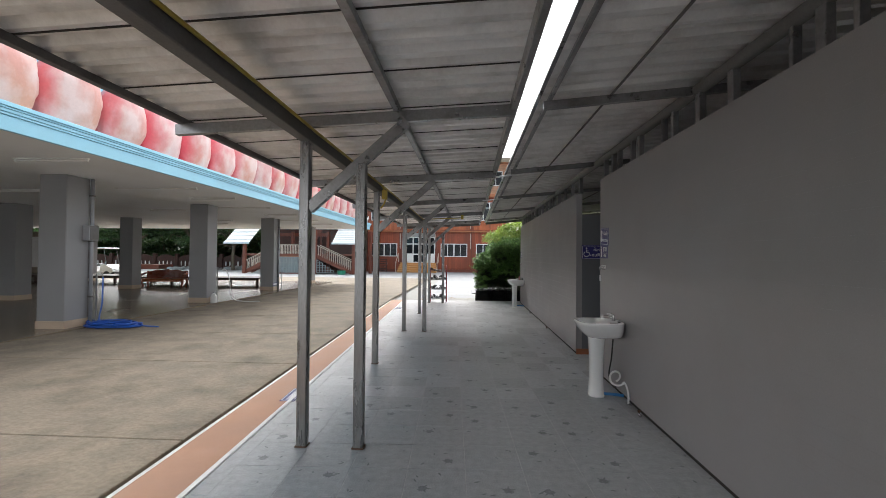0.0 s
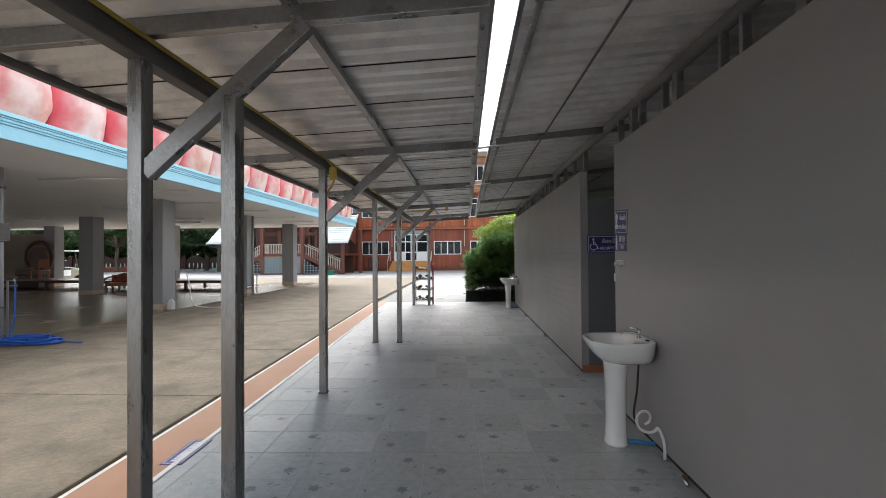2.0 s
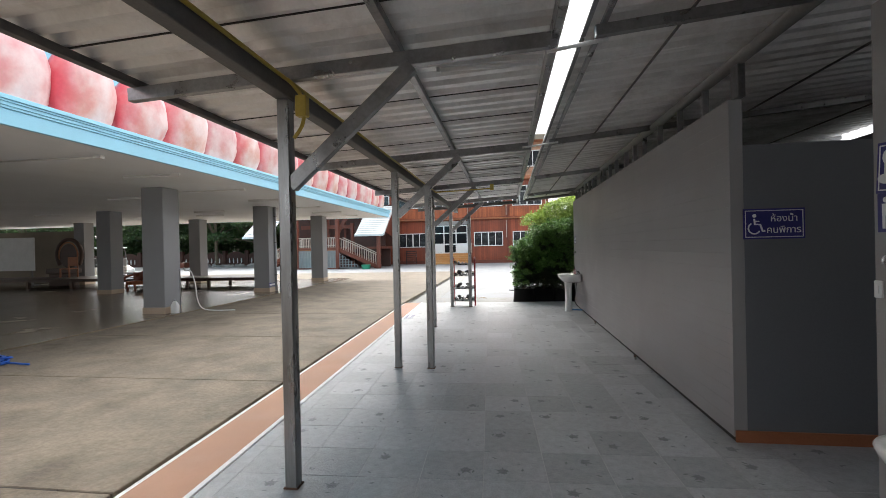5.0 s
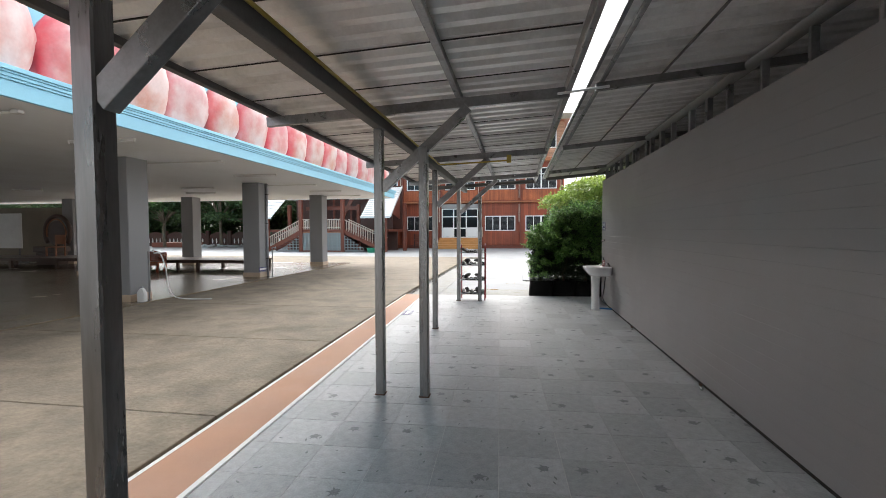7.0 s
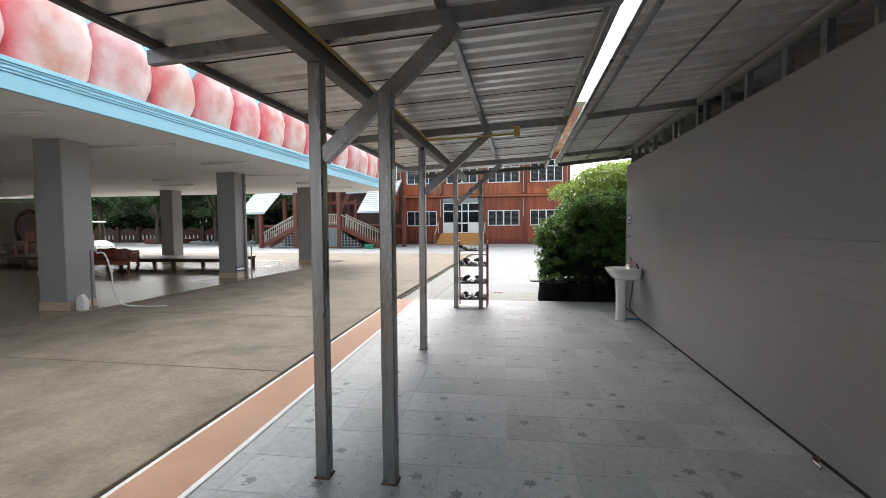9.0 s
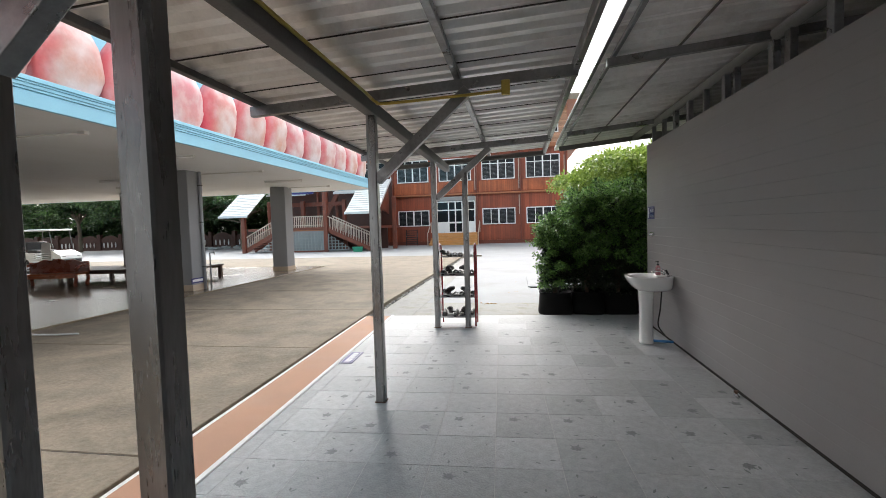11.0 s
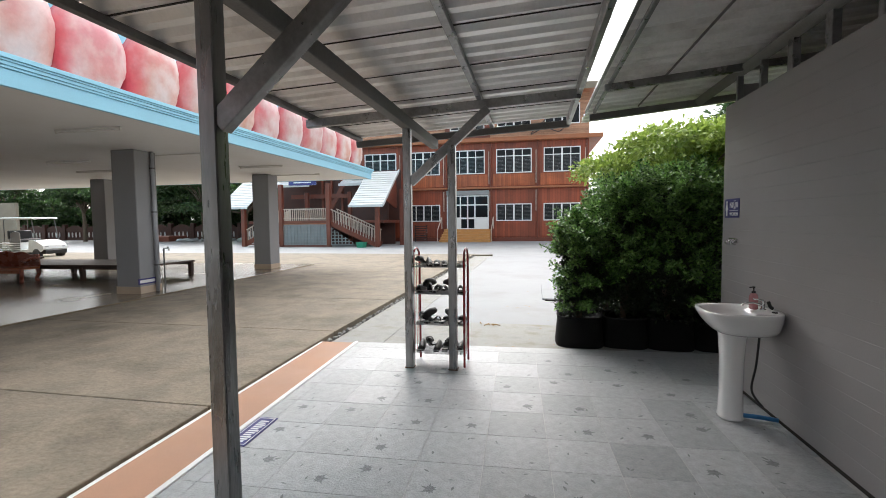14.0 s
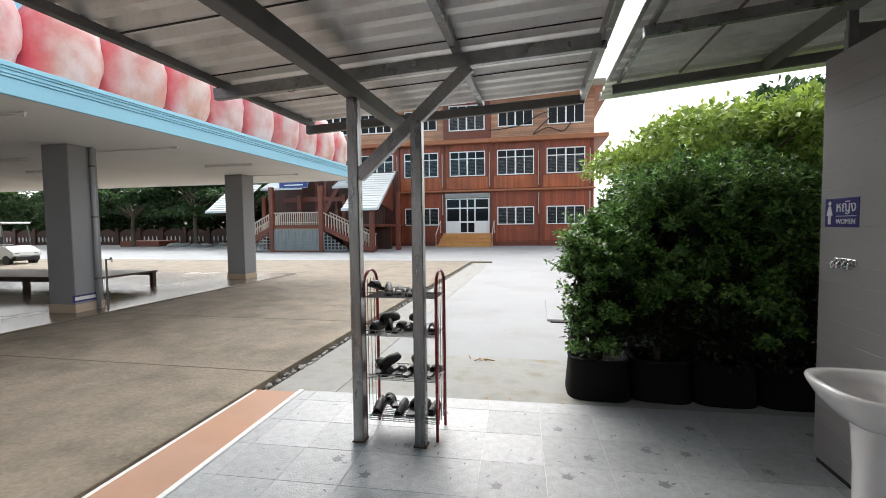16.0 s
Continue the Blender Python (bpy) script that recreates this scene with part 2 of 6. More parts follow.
M_SIGNBLUE = mat("navy_sign_panel", (0.028, 0.024, 0.16), 0.35, var=0.06)
M_SIGNWHITE = mat("white_sign_print", (0.8, 0.8, 0.8), 0.4, var=0.03)
M_REDTUBE = mat("red_enamelled_tube", (0.34, 0.03, 0.035), 0.3, var=0.12)
M_WIRE = mat("grey_coated_wire", (0.30, 0.30, 0.30), 0.4, metal=0.5)
M_HOSE = mat("blue_garden_hose", (0.015, 0.10, 0.46), 0.35, var=0.12)
M_BLUEPIPE = mat("blue_pvc_pipe", (0.03, 0.19, 0.45), 0.4)
M_WOOD = mat("dark_stained_wood", (0.055, 0.025, 0.015), 0.5, var=0.25, scale=3, grain=40, stretch=(1, 8, 8))
M_REDWOOD = mat("red_varnished_carved_wood", (0.21, 0.042, 0.018), 0.28, var=0.3, scale=5, coat=0.2)
# Lighter copy of the red wood, with the light on it in its colour.
M_REDWOOD_LIT = mat("lit_red_varnished_wood", (0.36, 0.10, 0.035), 0.3, var=0.25, scale=5, coat=0.2)
M_TUB = mat("black_planter_plastic", (0.009, 0.009, 0.009), 0.85, var=0.2, spec=0.2)
M_BOARD = planked("red_stained_wall_boards", (0.255, 0.055, 0.022), 0.19)
M_BOARD2 = planked("orange_stained_wall_boards", (0.37, 0.095, 0.032), 0.15, dark=0.45)
M_BRICKY = planked("orange_shingle_boards", (0.42, 0.22, 0.13), 0.14, vertical=False, dark=0.5)
M_BROWN = mat("dark_red_timber", (0.15, 0.036, 0.018), 0.5, var=0.25, scale=2)
M_BAND = mat("orange_brown_band", (0.33, 0.12, 0.05), 0.55, var=0.15)
M_FRAME = mat("white_window_frame", (0.75, 0.75, 0.74), 0.4, var=0.03)
M_GLASS = glass("dark_window_glass")
M_LOUVRE = mat("dark_louvre_slat", (0.05, 0.052, 0.055), 0.25, var=0.2)
M_STEPS = mat("orange_tiled_steps", (0.50, 0.24, 0.075), 0.45, var=0.15)
M_ROOFWHITE = mat("white_roof_tile", (0.52, 0.53, 0.54), 0.5, var=0.05, scale=1)
M_LATTICE = mat("grey_vent_block", (0.29, 0.29, 0.285), 0.8, var=0.12)
M_RAIL = mat("cream_painted_rail", (0.50, 0.40, 0.33), 0.5, var=0.08)
M_BARK = mat("grey_brown_bark", (0.11, 0.085, 0.06), 0.9, var=0.3, scale=6, bump=0.6)
M_BUSH = foliage("glossy_hedge_leaf", (0.022, 0.065, 0.016), (0.235, 0.43, 0.105), 0.25)
# Darker copy of the hedge leaf, with the crown's inner shade in its colour.
M_BUSH_SHADED = foliage("shaded_hedge_leaf", (0.009, 0.018, 0.006), (0.026, 0.05, 0.013), 0.1)
M_TREE = foliage("bright_tree_leaf", (0.13, 0.205, 0.035), (0.37, 0.48, 0.10), 0.36)
M_FARTREE = foliage("deep_green_tree_leaf", (0.018, 0.045, 0.018), (0.065, 0.12, 0.035))
# Darkened copy of M_BROWN, with shade put into its colour.
M_SHADE = mat("shaded_red_timber", (0.06, 0.022, 0.015), 0.6, var=0.3)
M_CREAM = mat("cream_plaster_wall", (0.22, 0.185, 0.14), 0.85, var=0.1, scale=0.8, stain=(0.30, 0.26, 0.20), stain_scale=0.5, stain_amount=0.6)
M_GREENPLASTIC = mat("green_plastic", (0.02, 0.22, 0.13), 0.4)
M_SOAP = mat("pink_soap_bottle", (0.50, 0.24, 0.25), 0.2, var=0.1)
M_OCHRE = mat("ochre_dead_leaf", (0.32, 0.17, 0.05), 0.9)


def petal_material():
    """Pink at base and rim, cream blush in the middle, by each petal's own coordinates."""
    m = mat("painted_lotus_petal", (0.80, 0.62, 0.55), 0.5, var=0.07, scale=2.2, grain=25, bump=0.12, piece=0.05, spec=0.35)
    N, L = m.node_tree.nodes, m.node_tree.links
    b = N["Principled BSDF"]
    tc = N.new("ShaderNodeTexCoord")
    sep = N.new("ShaderNodeSeparateXYZ")
    L.new(tc.outputs["Generated"], sep.inputs[0])
    nz = N.new("ShaderNodeTexNoise")
    nz.inputs["Scale"].default_value, nz.inputs["Detail"].default_value = 2.6, 4
    oi = N.new("ShaderNodeObjectInfo")
    add = N.new("ShaderNodeVectorMath")
    add.operation = "MULTIPLY_ADD"
    add.inputs[1].default_value = (13, 17, 11)
    L.new(oi.outputs["Random"], add.inputs[0])
    L.new(tc.outputs["Generated"], add.inputs[2])
    L.new(add.outputs[0], nz.inputs["Vector"])
    # blush strength: near the camera-side low edge in y, plus noise
    rim = N.new("ShaderNodeMapRange")
    for k, x in zip(("From Min", "From Max", "To Min", "To Max"), (0.04, 0.32, 1.0, 0.0)):
        rim.inputs[k].default_value = x
    L.new(sep.outputs["Y"], rim.inputs["Value"])
    n2 = N.new("ShaderNodeMapRange")
    for k, x in zip(("From Min", "From Max", "To Min", "To Max"), (0.3, 0.7, -0.15, 0.2)):
        n2.inputs[k].default_value = x
    L.new(nz.outputs["Fac"], n2.inputs["Value"])
    sm = N.new("ShaderNodeMath")
    sm.use_clamp = True
    L.new(rim.outputs[0], sm.inputs[0])
    L.new(n2.outputs[0], sm.inputs[1])
    lift = N.new("ShaderNodeMapRange")
    for k, x in zip(("From Min", "From Max", "To Min", "To Max"), (0.0, 1.0, -0.32, 0.04)):
        lift.inputs[k].default_value = x
    L.new(oi.outputs["Random"], lift.inputs["Value"])
    sm2 = N.new("ShaderNodeMath")
    sm2.use_clamp = True
    L.new(sm.outputs[0], sm2.inputs[0])
    L.new(lift.outputs[0], sm2.inputs[1])
    body = N.new("ShaderNodeMix")
    body.data_type = "RGBA"
    body.inputs["A"].default_value = (0.64, 0.36, 0.25, 1)
    body.inputs["B"].default_value = (0.70, 0.33, 0.36, 1)
    wn2 = N.new("ShaderNodeTexWhiteNoise")
    wn2.noise_dimensions = "1D"
    L.new(oi.outputs["Random"], wn2.inputs["W"])
    bf = N.new("ShaderNodeMath")
    bf.operation = "MULTIPLY_ADD"
    bf.inputs[1].default_value = 0.9
    L.new(sep.outputs["Z"], bf.inputs[0])
    wr = N.new("ShaderNodeMapRange")
    wr.inputs["To Min"].default_value, wr.inputs["To Max"].default_value = -0.2, 0.45
    L.new(wn2.outputs["Value"], wr.inputs["Value"])
    L.new(wr.outputs[0], bf.inputs[2])
    L.new(bf.outputs[0], body.inputs["Factor"])
    pale = N.new("ShaderNodeMix")
    pale.data_type = "RGBA"
    pale.inputs["B"].default_value = (0.79, 0.66, 0.64, 1)
    L.new(body.outputs["Result"], pale.inputs["A"])
    pf = N.new("ShaderNodeMapRange")
    for k, x in zip(("From Min", "From Max", "To Min", "To Max"), (0.64, 0.38, 0.0, 0.85)):
        pf.inputs[k].default_value = x
    L.new(nz.outputs["Fac"], pf.inputs["Value"])
    L.new(pf.outputs[0], pale.inputs["Factor"])
    mix = N.new("ShaderNodeMix")
    mix.data_type = "RGBA"
    L.new(pale.outputs["Result"], mix.inputs["A"])
    mix.inputs["B"].default_value = (0.72, 0.10, 0.13, 1)
    L.new(sm2.outputs[0], mix.inputs["Factor"])
    sc = b.inputs["Base Color"].links[0].from_node
    L.new(mix.outputs["Result"], sc.inputs[0])
    return m


M_PETAL = petal_material()

# ---- large structure ----
YARD_Z, GROUND_Z = 0.03, -0.05
WALL_X, WALL_TOP = 1.535, 2.45
BAYS = (3.455, 6.14, 8.86, 11.60, 14.335)

# ground to the horizon
bm = bmesh.new()
box(bm, -400, 400, -300, 700, -0.6, GROUND_Z)
setting("ground", bm, M_GROUND, "pale dusty concrete paving around the buildings", category="ground")

# the paving grid is turned a little against the posts
SKEW = radians(2.06)
CORNER = Vector((-2.25, 15.15, 0))
GRID = Matrix.Translation(CORNER) @ Matrix.Rotation(SKEW, 4, "Z")


def turned(bm):
    bmesh.ops.transform(bm, matrix=GRID, verts=bm.verts)
    return bm


def yard_edge(y):
    return -2.72 + max(0.0, 15.15 - y) * math.tan(SKEW)


# brown yard slab in bays, with dirty joints between them
yard = thing("yard_slab", (-5.1, 10, 0), "weathered brown concrete yard slabs with dark joints", "pavement", kind="structure")
ys = [-4.0, 1.0, 3.41, 5.9, 8.12, 10.5, 13.06, 15.5, 17.9, 22.4, 29.5]
for a, b in zip(ys, ys[1:]):
    m = bmesh.new()
    loft(m, [[(-7.5, a + 0.006, z), (yard_edge(a), a + 0.006, z), (yard_edge(b), b - 0.006, z), (-7.5, b - 0.006, z)] for z in (-0.3, YARD_Z)])
    bmesh.ops.bevel(m, geom=m.edges[:], offset=0.006, segments=1, affect="EDGES")
    part("slab", m, M_YARD, yard)
part("slab", bx(-30, -7.51, 24.2, 29.5, -0.3, YARD_Z, bevel=0.006), M_YARD, yard)
part("joint_dirt", bx(-7.49, -2.76, -3.9, 29.4, -0.31, YARD_Z - 0.006), M_CRACK_SHADE, yard)

# crumbled edge of the slab beyond the walkway
rng = random.Random(4)
edge = bmesh.new()
for i in range(260):
    y = 15.1 + i * 0.055 + rng.uniform(-0.03, 0.03)
    s = rng.uniform(0.012, 0.04)
    m = bmesh.ops.create_icosphere(edge, subdivisions=1, radius=s)
    at = Vector((-2.70 + rng.uniform(-0.02, 0.05), y, GROUND_Z + rng.uniform(-0.0, 0.03)))
    for v in m["verts"]:
        v.co = Vector((v.co.x * rng.uniform(0.6, 1), v.co.y * rng.uniform(0.8, 1.5), v.co.z * 0.6)) + at
tagged(part("rubble", edge, M_DIRT, None, "crumbled mossy concrete rubble along the slab edge"), "", "rubble", "", "stuff")
setting("slab_gap", bx(-2.718, -2.655, 15.2, 29.2, -0.2, GROUND_Z + 0.010), M_CRACK_SHADE, "dark strip in the gap along the slab", category="ground")
setting("gutter_strip", bx(-2.65, -2.0, 15.2, 29.3, -0.2, GROUND_Z + 0.006), M_DIRT, "mossy damp strip of dirty concrete", category="ground")
setting("dirty_apron", bx(-1.99, 0.9, 15.2, 16.6, -0.2, GROUND_Z + 0.005), M_DIRT, "stained damp concrete at the walkway's end", category="ground")
setting("drain_kerb", bx(-2.72, -1.9, 29.3, 29.5, -0.2, 0.02, bevel=0.01), M_YARD, "low concrete kerb at the yard's corner", category="kerb")

# painted strip and white edging beside the walkway
setting("painted_strip", turned(bx(-0.434, -0.042, -19.2, -0.05, -0.25, 0.004, bevel=0.004)), M_STRIP, "terracotta painted strip beside the tiles", category="pavement")
setting("strip_edging", turned(bx(-0.466, -0.434, -19.2, -0.05, -0.25, 0.003, bevel=0.002)), M_EDGE, "thin pale edge line of the painted strip", category="trim")
setting("strip_joint", turned(bx(-0.485, -0.466, -19.2, -0.05, -0.25, -0.004)), M_CRACK_SHADE, "dark dirty joint between strip and yard", category="pavement")
setting("edging", turned(bx(-0.042, 0.0, -19.2, 0.0, -0.25, 0.010, bevel=0.004)), M_EDGE, "thin white edging along the tiled walkway", category="trim")

# walkway bed
floor = setting("floor", turned(bx(0.0, 8.2, -19.2, 0.0, -0.25, -0.0022)), M_GROUT, "pale blue-grey leaf-printed ceramic walkway tiles", category="floor")

# hall floor
setting("hall_floor", bx(-32, -7.5, -6, 24.2, -0.3, 0.055, bevel=0.006), M_HALL, "polished greenish terrazzo floor of the open hall", category="floor")

# restroom walls, clad in boards
TH = 0.09


def clad_wall(name, y0, y1, label, c=0.0018):
    w = thing(name, (WALL_X + TH / 2, (y0 + y1) / 2, 0), label, "wall", kind="structure")
    part("core", bx(WALL_X + 0.014, WALL_X + TH, y0 + 0.004, y1 - 0.004, 0.05, WALL_TOP - 0.004), M_WALL, w)
    # Set-back sill, coloured near black for the shade in the gap.
    part("sill", bx(WALL_X + 0.012, WALL_X + TH - 0.005, y0 + 0.01, y1 - 0.01, -0.005, 0.05), M_CRACK_SHADE, w, "recessed strip coloured dark as the shaded gap under the boards")
    pitch = (WALL_TOP - 0.035) / 22
    for i in range(22):
        z = 0.035 + i * pitch
        b = bmesh.new()
        pr = [(WALL_X + 0.014, z), (WALL_X, z + 0.0001), (WALL_X, z + pitch - c), (WALL_X + c * 0.9, z + pitch - 0.0001), (WALL_X + 0.014, z + pitch - 0.0001)]
        loft(b, [[(x, y, zz) for x, zz in pr] for y in (y0, y1)])
        bmesh.ops.recalc_face_normals(b, faces=b.faces)
        part("board", b, M_WALL, w)
    return w


clad_wall("wall_1", -4.0, 5.755, "dark grey painted board wall of the restrooms", 0.0003)
clad_wall("wall_2", 7.03, 14.60, "dark grey painted board wall with fine horizontal joints")
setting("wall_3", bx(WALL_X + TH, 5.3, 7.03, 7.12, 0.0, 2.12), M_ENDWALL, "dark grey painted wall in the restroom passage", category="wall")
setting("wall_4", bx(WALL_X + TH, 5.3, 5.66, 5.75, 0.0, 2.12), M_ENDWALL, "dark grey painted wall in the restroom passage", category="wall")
# Unseen rear walls: low to light the passage, high to darken the restrooms.
setting("wall_8", bx(5.3, 5.4, 5.67, 7.07, -0.01, 0.9), M_ENDWALL, "low dark grey rear wall, unseen, letting light into the passage", category="wall")
setting("wall_9", bx(5.3, 5.4, 7.08, 14.60, -0.01, 2.98), M_ENDWALL, "dark grey rear wall, unseen, keeping light out of the restrooms", category="wall")
setting("wall_5", bx(5.3, 5.4, -4, 5.66, -0.01, 2.98), M_ENDWALL, "dark grey rear wall, unseen, keeping light out of the restrooms", category="wall")
# Unseen end walls, raised to shut light out of the restrooms.
setting("wall_6", bx(WALL_X + TH, 5.3, 14.50, 14.60, -0.01, 2.62), M_WALL, "grey end wall, unseen, keeping light out of the restrooms", category="wall")
setting("wall_7", bx(WALL_X + TH, 5.3, -4, -3.9, -0.01, 2.62), M_WALL, "grey end wall, unseen, keeping light out of the restrooms", category="wall")
setting("baseboard", bx(WALL_X + 0.005, 5.29, 7.015, 7.028, 0.0, 0.085, bevel=0.003), M_SKIRT, "brown tiled skirting", category="trim")

# ---- walkway roof on posts ----
def roof_z(x):
    return 2.545 + (x + 2.44) * 0.05


canopy = thing("walkway_roof", (-1.37, 6, 0), "galvanised steel walkway roof with corrugated sheets on square posts", "canopy", kind="structure")
canopy["group"] = "walkway roofs"


def steel_post(x, y, top, parent):
    p = part("post", bx(x - 0.038, x + 0.038, y - 0.038, y + 0.038, 0.004, top, bevel=0.006), M_POST, parent)
    part("base_plate", bx(x - 0.046, x + 0.046, y - 0.046, y + 0.046, 0.0, 0.01, bevel=0.002), M_RUST, p, "rusty steel base plate")
    return p


for i, y in enumerate((-2.0,) + BAYS):
    steel_post(-1.37, y, 2.352, canopy)
    if i % 2 == 1:
        steel_post(-0.97 if i == 3 else -0.93, y, 2.175, canopy)
    part("rafter", beam(bmesh.new(), (-2.42, y, roof_z(-2.42) - 0.095), (0.25, y, roof_z(0.25) - 0.095), 0.05, 0.085), M_STEEL, canopy)
    part("brace", beam(bmesh.new(), (-1.34, y - 0.002, 1.83), (-0.58, y - 0.002, 2.50), 0.055, 0.085), M_STEEL, canopy)
part("main_beam", bx(-1.415, -1.325, -2.9, 15.6, 2.352, 2.46, bevel=0.006), M_STEEL_DARK, canopy)
for x in (-2.37, -0.66):
    part("purlin", beam(bmesh.new(), (x, -2.9, roof_z(x) - 0.03), (x, 15.68, roof_z(x) - 0.03), 0.05, 0.05), M_STEEL if x > -2 else M_STEEL_DARK, canopy)
part("end_beam", beam(bmesh.new(), (-2.42, 15.66, roof_z(-2.42) - 0.085), (0.25, 15.66, roof_z(0.25) - 0.085), 0.05, 0.08), M_STEEL_DARK, canopy)


part("edge_purlin", bx(0.215, 0.262, -2.9, 15.68, roof_z(0.25) - 0.105, roof_z(0.25) - 0.004, bevel=0.006), M_STEEL, canopy)


def roof_sheet(x0, x1, y0, width, zf, ribs=4):
    """One trapezoid-ribbed sheet, ribs along x, with thickness."""
    prof = []
    p = width / ribs
    for k in range(ribs):
        for u, h in ((0.0, 0.0), (0.22, 0.0), (0.36, 0.042), (0.62, 0.042), (0.84, 0.0)):
            prof.append((y0 + (k + u) * p, h))
    prof.append((y0 + width + 0.02, 0.0))
    b = bmesh.new()
    rings = []
    for x in (x0, x1):
        low = [(x, y, zf(x) + h) for y, h in prof]
        high = [(x, y, zf(x) + h + 0.004) for y, h in reversed(prof)]
        rings.append(low + high)
    loft(b, rings)
    bmesh.ops.recalc_face_normals(b, faces=b.faces)
    return b


k = 0
y = -2.9
while y < 15.6:
    lift = 0.0 if k % 2 else 0.005
    off = rng.uniform(-0.012, 0.012)
    part("roof_sheet", roof_sheet(-2.44 + off, 0.265 + off, y, 0.7135, lambda x: roof_z(x) + lift, 4), M_SHEET, canopy)
    # Thin dark strip stands in for the shadow where two sheets overlap.
    part("lap_seam", beam(bmesh.new(), (-2.40, y + 0.006, roof_z(-2.40) - 0.002), (0.21, y + 0.006, roof_z(0.21) - 0.002), 0.012, 0.006, 0), M_CRACK_SHADE, canopy, "dark strip painted in for the lap shadow")
    y += 0.7135
    k += 1

part("edge_flashing", beam(bmesh.new(), (0.277, -2.9, roof_z(0.277) + 0.01), (0.277, 15.68, roof_z(0.277) + 0.01), 0.03, 0.034), M_STEEL, canopy)

# ---- restroom roof ----
def roof2_z(x):
    return 2.68 + (x - 0.43) * 0.09


roof2 = thing("restroom_roof", (1.6, 6, 2.5), "corrugated restroom roof on a round steel tube", "roof", kind="structure")
part("wall_beam", tube(bmesh.new(), [(1.60, -3.9, 2.725), (1.60, 15.5, 2.725)], 0.046, 12), M_STEEL_DARK, roof2, smooth=True)
for i, y in enumerate((-2.0,) + BAYS):
    part("rafter", beam(bmesh.new(), (0.46, y + 0.03, roof2_z(0.46) - 0.06), (5.3, y + 0.03, roof2_z(5.3) - 0.06), 0.05, 0.062), M_STEEL, roof2)
for x in (0.51, 0.98, 2.6, 4.2):
    part("purlin", beam(bmesh.new(), (x, -3.9, roof2_z(x) - 0.014), (x, 15.5, roof2_z(x) - 0.014), 0.03 if x < 0.6 else 0.012, 0.03 if x < 0.6 else 0.018), M_STEEL if x < 0.6 else M_STEEL_DARK, roof2)
part("end_beam", beam(bmesh.new(), (0.46, 15.5, roof2_z(0.46) - 0.07), (5.3, 15.5, roof2_z(5.3) - 0.07), 0.05, 0.07), M_STEEL_DARK, roof2)
y, k = -3.9, 0
while y < 15.4:
    lift = 0.0 if k % 2 else 0.005
    off = rng.uniform(-0.012, 0.012)
    part("roof_sheet", roof_sheet(0.43 + off, 5.42 + off, y, 0.7135, lambda x: roof2_z(x) + lift, 4), M_SHEET, roof2)
    y += 0.7135
    k += 1
y = -3.7
part("edge_flashing", beam(bmesh.new(), (0.423, -3.9, roof2_z(0.423) + 0.01), (0.423, 15.5, roof2_z(0.423) + 0.01), 0.03, 0.034), M_STEEL, roof2)
srng = random.Random(12)
while y < 14.7:
    if not 5.77 < y < 7.01:
        w = srng.choice((0.016, 0.02, 0.034))
        part("stub_post", bx(1.575, 1.575 + 0.05, y - w, y + w, WALL_TOP, 2.685, bevel=0.003), M_STEEL, roof2)
    y += srng.choice((0.2, 0.42, 0.55))
for y in (5.735, 7.05):
    part("stub_post", bx(1.575, 1.625, y - 0.015, y + 0.03, WALL_TOP, 2.685), M_STEEL, roof2)

# ---- open hall on columns ----
HALL_X, CEIL, HALL_END, HALL_Y0 = -5.68, 2.95, 25.0, 0.5
setting("hall_ceiling", bx(-33, HALL_X - 0.055, HALL_Y0, HALL_END - 0.05, CEIL, 3.27), M_WHITE, "white painted soffit of the hall", category="ceiling")
fascia = thing("fascia", (HALL_X, 8, 2.95), "pale blue moulded edge beam of the hall", "fascia", kind="structure")
for nm, z0, z1, o in (("band", CEIL - 0.005, 3.13, 0.0), ("moulding", 3.13, 3.16, 0.02), ("moulding", 3.16, 3.20, 0.035), ("moulding", 3.20, 3.225, 0.05), ("cornice", 3.225, 3.28, 0.07)):
    b = bmesh.new()
    box(b, HALL_X - 0.055, HALL_X + o, HALL_Y0, HALL_END + o, z0, z1 - 0.002, bevel=0.004)
    box(b, -33, HALL_X - 0.056, HALL_END - 0.05, HALL_END + o, z0, z1 - 0.002, bevel=0.004)
    part(nm, b, M_BLUE, fascia)

setting("hall_screen_wall", bx(-32.0, -21.2, 23.75, 23.95, 0.055, 2.66), M_CREAM, "stained cream wall at the hall's far end", category="wall")
# Blue shows between the petals; the unseen height is added to block sky light.
setting("upper_wall", bx(-33, -6.75, 3.0, 24.0, 3.275, 11.0), M_BLUE, "pale blue wall behind the petals, raised out of view to block sky light", category="wall")
# the columns stand turned a little against the walkway
HALL = Matrix.Translation((-8.47, 17.68, 0)) @ Matrix.Rotation(radians(1.8), 4, "Z") @ Matrix.Translation((8.115, -17.48, 0))
before_hall = set(bpy.data.objects)


def turn_into_hall(known):
    """Give all new top-level things the hall's own direction."""
    for ob in set(bpy.data.objects) - known:
        if ob.parent is None:
            ob.matrix_world = HALL @ ob.matrix_basis


COLS_Y = (2.95, 7.80, 12.62, 17.48, 22.33)
COLS_X = (-8.115, -13.9, -19.7, -25.5)
